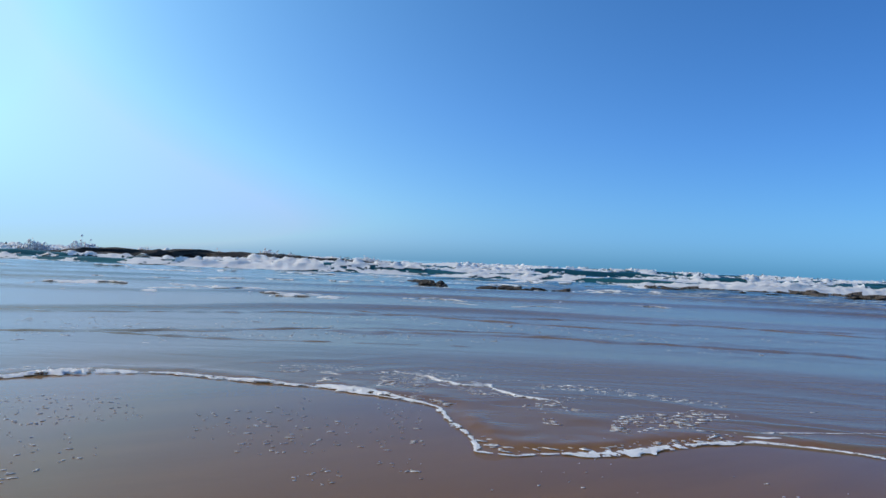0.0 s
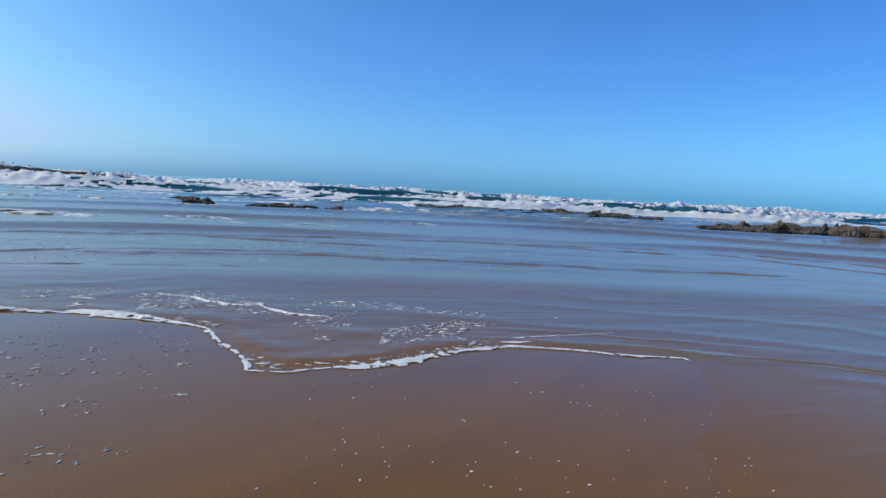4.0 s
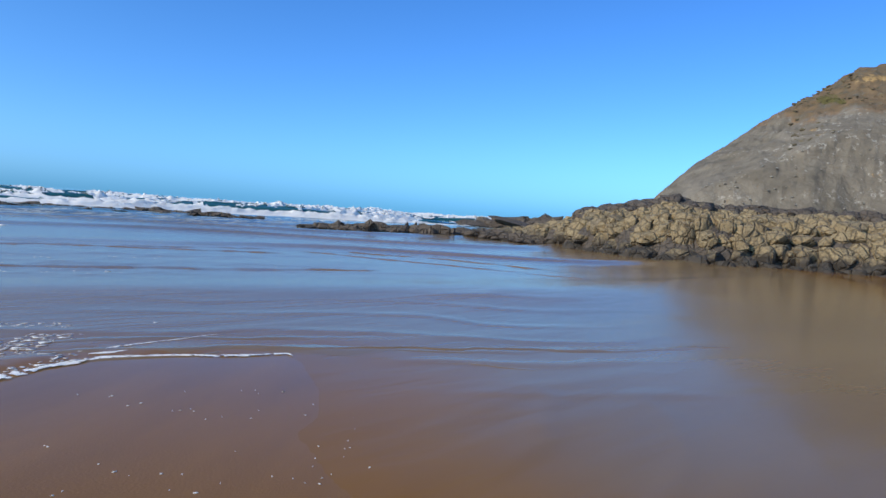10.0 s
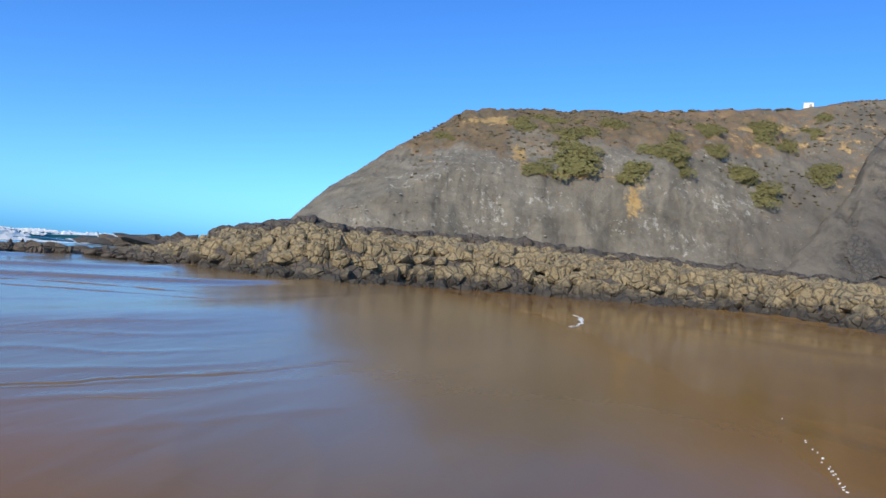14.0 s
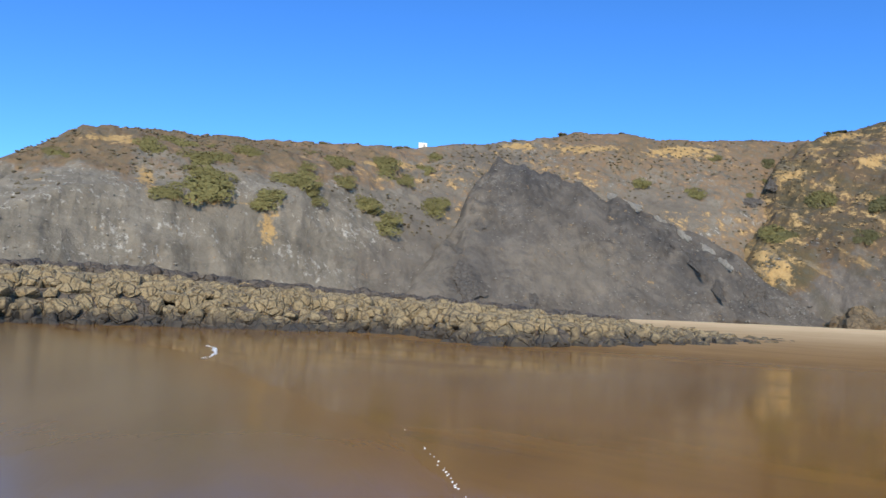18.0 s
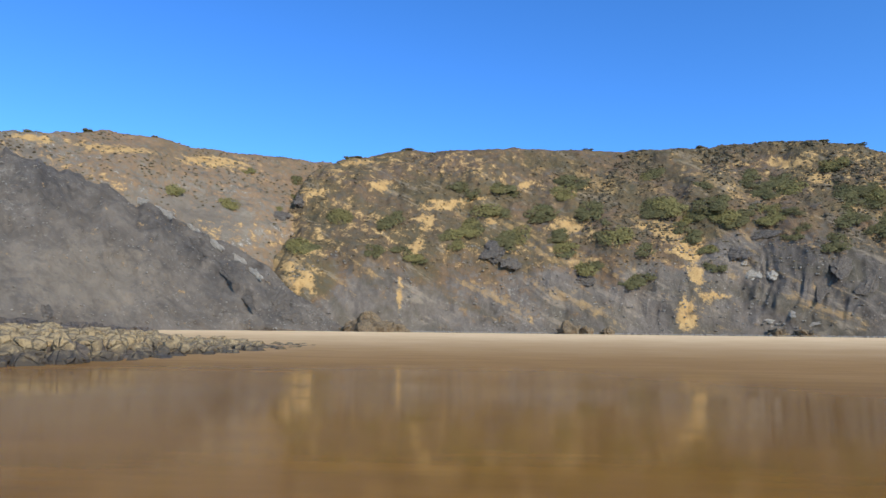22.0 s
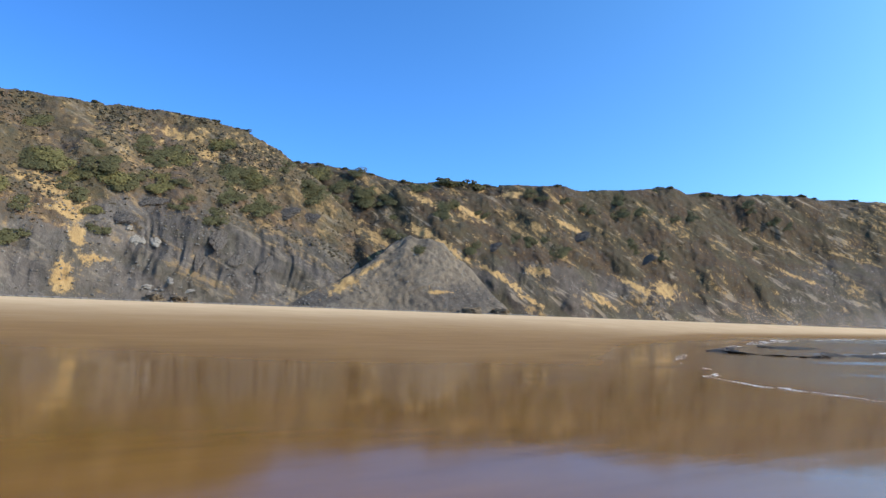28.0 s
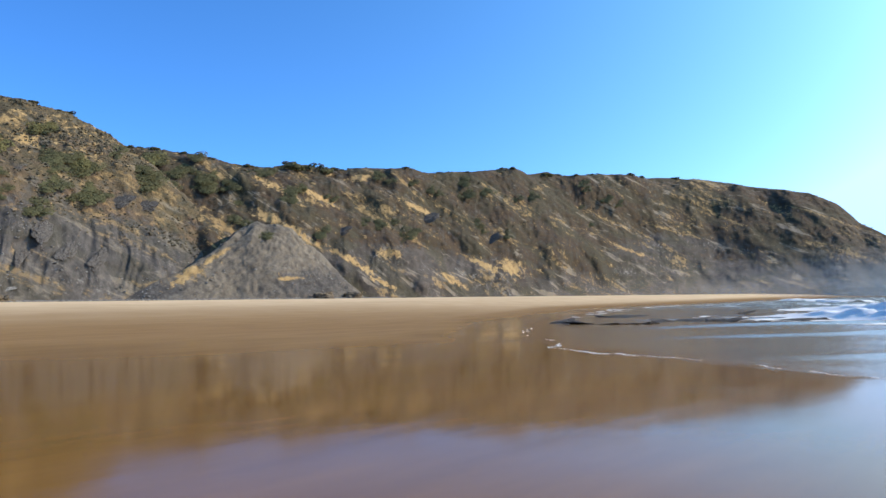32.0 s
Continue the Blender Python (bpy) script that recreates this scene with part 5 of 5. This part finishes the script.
MIDDLE_SHRUBS = [(-10.7, 5.7, 2.0), (-5.2, 9.5, 3.6), (-2.8, 7.4, 3.6), (-1.2, 9.2, 3.4), (1.5, 11.5, 3.6), (2.8, 9.3, 3.6), (2.0, 5.1, 3.2), (6.5, 4.1, 3.4), (7.6, 11.9, 2.8), (8.4, 9.5, 4.0), (4.7, 7.4, 3.6), (10.7, 6.1, 1.8), (12.0, 4.9, 2.0), (12.3, 8.7, 3.4), (15.8, 8.3, 3.0), (16.4, 10.4, 3.6),
                 (22.4, 9.1, 4.0), (26.7, 10.0, 4.5), (19.7, 11.9, 2.6), (-4.7, 11.1, 2.4), (-7.5, 7.5, 3.0), (0.7, 6.5, 2.4), (9.7, 8.3, 2.6), (-16.6, 8.7, 3.0), (-19.4, 6.4, 3.0), (-14.0, 6.2, 2.0), (-12.1, 6.5, 1.4), (-19.9, 11.3, 1.8), (-12.8, 8.7, 3.4), (-3.9, 11.0, 3.0), (-6.5, 10.8, 2.2)]
CREST_SHRUBS = [(22.7, 7.4, 4.5), (26.6, 8.5, 4.5), (20.3, 8.0, 3.5), (19.3, 6.4, 3.0), (32.4, 8.5, 3.0), (36.0, 10.2, 1.6), (43.3, 9.3, 2.6), (39.9, 7.6, 2.0), (37.4, 8.4, 2.6), (34.4, 9.3, 3.0), (46.0, 5.2, 2.6), (47.3, 8.3, 2.6), (51.3, 5.1, 2.4), (42.1, 5.8, 1.8), (30.4, 9.0, 3.4)]
for a, e, s in NORTH_SHRUBS:
    plant(GREEN, a, e, s, "shrubs on the headland")
    plant(GREEN, a + rng.uniform(-0.8, 0.8), e + rng.uniform(-0.3, 0.3), s * 0.7, "shrubs on the headland")
for a, e, s in MIDDLE_SHRUBS:
    plant(GREEN if rng.random() < 0.6 else DARK, a, e, s, "shrubs on the middle hill")
    plant(DARK, a + rng.uniform(-0.9, 0.9), e + rng.uniform(-0.35, 0.35), s * 0.75, "shrubs on the middle hill")
for a, e, s in CREST_SHRUBS:
    plant(DARK, a, e, s, "shrubs on the southern cliff")
    plant(DARK, a + rng.uniform(-0.9, 0.9), e + rng.uniform(-0.3, 0.3), s * 0.8, "shrubs on the southern cliff")
for _ in range(30):
    plant(GREEN if rng.random() < 0.35 else DARK, rng.uniform(-8, 24), rng.uniform(6.2, 11.8), rng.uniform(1.6, 3.6), "shrubs on the middle hill")
for _ in range(26):
    plant(DARK, rng.uniform(10, 34), rng.uniform(8.2, 11.5), rng.uniform(2, 3.6), "shrubs on the middle hill")
for _ in range(26):
    a = rng.uniform(30, 62)
    plant(DARK, a, rng.uniform(4.0, 9.3), rng.uniform(1.6, 3.8), "shrubs on the southern cliff")
for _ in range(20):
    a = rng.uniform(-66, -20)
    if not -43 < a < -24:
        plant(GREEN, a, rng.uniform(8.5, 12.6), rng.uniform(0.9, 1.7), "shrubs on the headland")


def skyline(sheet, a0, a1, n, stock, size, group, sunk=0.32):
    A, V, X, Y, Z, el = sheet
    for _ in range(n):
        a = rng.uniform(a0, a1)
        j = int(round((a - A[0, 0]) / (A[0, -1] - A[0, 0]) * (A.shape[1] - 1)))
        i = int(np.argmax(el[:, j]))
        src = stock[int(rng.integers(len(stock)))]
        m = Matrix.LocRotScale((float(X[i, j]), float(Y[i, j]), float(Z[i, j]) - sunk * size), Euler((0, 0, rng.uniform(0, 6.28))), None)
        ob = copy_thing(src, m)
        s = size * rng.uniform(0.5, 1.3)
        ob.matrix_basis = m @ Matrix.Diagonal((s * 1.25, s * 1.1, s * 0.8, 1))
        ob["group"] = group


skyline(north, -66, -20, 12, GREEN, 0.8, "shrubs on the headland")
skyline(middle, -17, 22, 12, DARK, 1.0, "shrubs on the middle hill")
skyline(south, 25, 66, 30, DARK, 1.3, "shrubs on the southern cliff")
for at in (36.0, 36.5, 38.2, 52.0, 52.6, 53.2, 55.6, 56.1, 61.5):
    skyline(south, at, at + 0.3, 1, DARK, 3.4, "shrubs on the southern cliff", 0.52)


def scatter(sheet, count, a0, a1, v0, v1, size, flat, material, name, label, seed, patch=-2.0, shapes=None):
    """Countless tufts or stones over a hillside, as one mesh."""
    A, V, X, Y, Z, el = sheet
    r = np.random.default_rng(seed)
    cols = np.where((A[0] >= a0) & (A[0] <= a1))[0]
    rws = np.where((V[:, 0] >= v0) & (V[:, 0] <= v1))[0]
    out = []
    src = ICO1[0]
    while len(out) < count:
        i, j = int(r.choice(rws)), int(r.choice(cols))
        x, y, z = X[i, j], Y[i, j], Z[i, j]
        if float(vnoise(x * 0.12, y * 0.12, z * 0.12, seed)) + float(r.uniform(-0.4, 0.4)) < patch:
            continue
        s = size * r.uniform(0.4, 1.5) * (0.6 + math.hypot(x, y) / 300)
        v = src * (1 + r.uniform(-0.35, 0.35, len(src)))[:, None]
        out.append((spun(v, r.uniform(0, 6.28), 0, 0, (s, s * 0.8, s * flat), (x + r.uniform(-.2, .2), y + r.uniform(-.2, .2), z)), ICO1[1]))
    return thing(name, joined(name, out, material, False), None, label, "ground cover", kind="stuff")


STONE = rock_material("grey_stones", (0.15, 0.145, 0.135), (0.30, 0.285, 0.26), (0.07, 0.068, 0.065), 0.01)
BROWN_ROCK = rock_material("brown_weathered_rock", (0.13, 0.095, 0.055), (0.22, 0.165, 0.10), (0.04, 0.034, 0.028), 0.3)
PALE_STONE = rock_material("pale_stones", (0.22, 0.205, 0.18), (0.34, 0.32, 0.285), (0.19, 0.18, 0.16), 0.01)
scatter(north, 3000, -74, -16, 0.3, 1.02, 0.22, 0.5, TUFT, "dry_tufts", "dry grey-brown grass and heath tufts", 901, -0.1)
scatter(middle, 3800, -21, 31, 0.2, 1.02, 0.2, 0.5, TUFT, "dry_tufts", "dry grey-brown scrub on the slope", 902, -0.2)
scatter(middle, 3000, 2, 31, 0.3, 1.02, 0.26, 0.55, TUFT_DARK, "dark_scrub", "dark low scrub on the slope", 903, 0.0)
scatter(south, 1700, 22, 80, 0.08, 1.02, 0.22, 0.3, TUFT_DARK, "dark_scrub", "dark low scrub covering the long cliff", 904, -0.3)
scatter(middle, 700, -20, 32, 0.0, 0.3, 0.2, 0.6, STONE, "cliff_stones", "loose grey stones on the slope", 905, -0.2)
scatter(north, 420, -80, -44, 0.02, 0.3, 0.13, 0.6, PALE_STONE, "cliff_stones", "pale stones standing out of the shale", 906, 0.0)
scatter(fan, 900, -43, -17, 0.02, 0.95, 0.13, 0.6, STONE, "scree_stones", "loose shale chips on the scree", 907, -0.2)
scatter(slab, 70, 26, 41, 0.02, 0.9, 0.2, 0.6, STONE, "slab_stones", "broken stones on the pale slab", 908, -0.2)

# outcrops breaking through the slopes
OUTCROPS = [raw_mesh("outcrop", jagged(90 + k), ICO3[1], False) for k in range(6)]
SHALE = rock_material("dark_shale_outcrop", (0.07, 0.061, 0.054), (0.125, 0.11, 0.096), (0.03, 0.028, 0.027), 0.01)
for me in OUTCROPS:
    me.materials.append(SHALE)
PALE_OUTCROPS = [raw_mesh("outcrop", jagged(97 + k), ICO3[1], False) for k in range(3)]
for me in PALE_OUTCROPS:
    me.materials.append(PALE_STONE)


def outcrop(stock, a, e, wide, tall, lean, label):
    at = surface_at(SHEETS, a, e)
    if at is None:
        return
    ob = new("outcrop", stock[int(rng.integers(len(stock)))])
    ob.matrix_basis = Matrix.LocRotScale(at, Euler((radians(40), radians(lean), -radians(a))), None) @ Matrix.Diagonal((wide * 0.85, tall * 0.85, 0.22 * min(wide, tall), 1))
    tagged(ob, label, "rock outcrop", "outcrops on the slopes")


for a, e, w, h, lean in [(-42, 3.0, 0.9, 2.2, 15), (-41.5, 1.6, 1.6, 1.6, 10), (-42.4, 4.4, 0.6, 1.2, 0), (-40.8, 6.6, 0.6, 0.9, 0), (-28.4, 7.2, 0.5, 1.4, -35), (-27.2, 6.2, 0.5, 2.6, -42), (-25.0, 4.4, 0.6, 2.9, -40),
                         (-23.4, 2.6, 0.8, 2.4, -30), (-21, 2.2, 1.2, 2.4, 35), (-20, 1.2, 1.5, 1.6, 20), (-21, 8.7, 1.4, 1.2, 0), (-19.6, 9.9, 1.0, 1.4, 0), (-36.6, 0.9, 0.8, 1.4, -20)]:
    outcrop(OUTCROPS, a, e, w, h, lean, "dark shale outcrop breaking through the scree")
for a, e, w, h, lean in [(-4.6, 6.2, 2.0, 2.2, 0), (-3.2, 5.6, 1.6, 2.0, 15), (2.2, 4.1, 1.6, 1.2, 0), (15, 7.2, 2.4, 1.3, -10), (24.5, 7.0, 2.6, 1.6, -20), (26.4, 6.7, 2.2, 1.3, -15), (19.8, 5.0, 1.2, 2.6, 20), (21.4, 3.6, 1.2, 3.0, 25), (23.4, 3.0, 1.0, 2.8, 30),
                         (18.6, 3.4, 1.0, 2.6, 15), (13.4, 6.0, 1.6, 1.6, 0), (47, 6.0, 2.5, 1.5, -25), (52, 4.4, 2.8, 1.6, -25), (40.5, 5.2, 2.0, 1.2, -25)]:
    outcrop(OUTCROPS, a, e, w, h, lean, "dark jagged rock outcrop on the hillside")
for a, e, w, h, lean in [(14.2, 4.6, 1.3, 1.6, 0), (15.5, 4.4, 0.8, 1.3, 10), (16.6, 1.6, 0.5, 1.0, -15), (17.8, 0.8, 1.3, 0.35, -15), (15.0, 1.2, 1.0, 0.5, 0), (13.6, 5.4, 0.6, 0.7, 0)]:
    outcrop(PALE_OUTCROPS, a, e, w, h, lean, "pale quartz-veined rock slab on the dark cliff")

for a, e, w, h, lean in [(-31.2, 9.2, 0.5, 2.2, -62), (-29.5, 8.4, 0.55, 2.6, -58), (-27.6, 7.4, 0.6, 2.6, -56), (-25.9, 6.3, 0.6, 2.8, -52), (-24.2, 5.2, 0.6, 2.6, -50), (-22.8, 4.2, 0.5, 2.2, -48)]:
    outcrop(PALE_OUTCROPS, a, e, w, h, lean, "light grey shale slab along the rim of the scree")

# cobbles along the foot of the cliffs
cob = []
for _ in range(2600):
    a = rng.uniform(-13, 44)
    d = np.interp(a, [s[0] for s in MIDDLE], [s[1] for s in MIDDLE]) if a < 24 else np.interp(a, [s[0] for s in SLOPE], [s[1] for s in SLOPE])
    d = d - abs(rng.normal(0, 1.3)) - 0.2
    x, y = spot(a, d)
    z = float(ground_height(np.array(x), np.array(y))[0])
    s = rng.uniform(0.1, 0.32)
    cob.append((spun(ICO1[0], rng.uniform(0, 6), 0, 0, (s * 1.3, s, s * 0.75), (x, y, z + 0.04)), ICO1[1]))
thing("cobbles", joined("cobbles", cob, STONE), None, "grey cobbles banked against the cliff foot", "stones", kind="stuff")

BROWN = [raw_mesh("boulder", jagged(140 + k), ICO3[1], False) for k in range(6)]
for me in BROWN:
    me.materials.append(BROWN_ROCK)
for a, d, s, h in [(-14.2, 100, 2.2, 1.5), (-13.2, 101, 1.5, 1.0), (-15.3, 101, 1.3, 0.9), (-12, 102, 1.1, 0.7), (1.0, 113, 1.3, 1.1), (2.4, 113.5, 1.0, 0.8), (4.0, 114, 0.8, 0.6), (17.5, 125, 1.6, 0.7), (15.8, 124, 1.3, 0.8), (39, 143, 1.6, 0.9), (41.5, 150, 1.6, 0.8)]:
    x, y = spot(a, d)
    ob = new("boulder", BROWN[int(rng.integers(6))])
    ob.matrix_basis = Matrix.LocRotScale((x, y, float(ground_height(np.array(x), np.array(y))[0]) + h * 0.25), Euler((0.1, rng.uniform(-.2, .2), rng.uniform(0, 6))), (s, s * 0.8, h))
    tagged(ob, "weathered boulder lying at the cliff foot", "boulder", "boulders at the cliff foot")

# small white hut on the skyline
PAINT = Mat("white_paint")
PAINT.put(PAINT.b.inputs["Base Color"], PAINT.ramp(PAINT.noise(2.0, 4), (0.3, (0.72, 0.72, 0.70)), (0.7, (0.82, 0.82, 0.80))))
PAINT = PAINT.set(Roughness=0.6)
DOOR = Mat("grey_door").set(Base_Color=(0.25, 0.26, 0.27, 1), Roughness=0.5)


def box_mesh(name, sx, sy, sz, bevel=0.02):
    bm = bmesh.new()
    bmesh.ops.create_cube(bm, size=1.0, matrix=Matrix.Diagonal((sx, sy, sz, 1)))
    bmesh.ops.bevel(bm, geom=bm.edges[:], offset=bevel, segments=2, affect="EDGES")
    me = bpy.data.meshes.new(name)
    bm.to_mesh(me)
    bm.free()
    return me


hut = new("hut")
tagged(hut, "small white hut standing on the cliff top", "hut")
A, V, X, Y, Z, el = north
j = int(round((-45.6 - A[0, 0]) / (A[0, -1] - A[0, 0]) * (A.shape[1] - 1)))
i = int(np.argmax(el[:, j]))
hut.matrix_basis = pose(float(X[i, j]), float(Y[i, j]), float(Z[i, j]) - 0.25, 0, 0, 45)
for nm, size, at, mat in (("wall", (1.3, 1.2, 0.72), (0, 0, 0.36), PAINT), ("roof", (1.42, 1.32, 0.07), (0, 0, 0.755), PAINT), ("door", (0.36, 0.04, 0.56), (0.25, -0.61, 0.3), DOOR)):
    ob = part(nm, box_mesh(nm, *size), mat, hut)
    ob.location = at
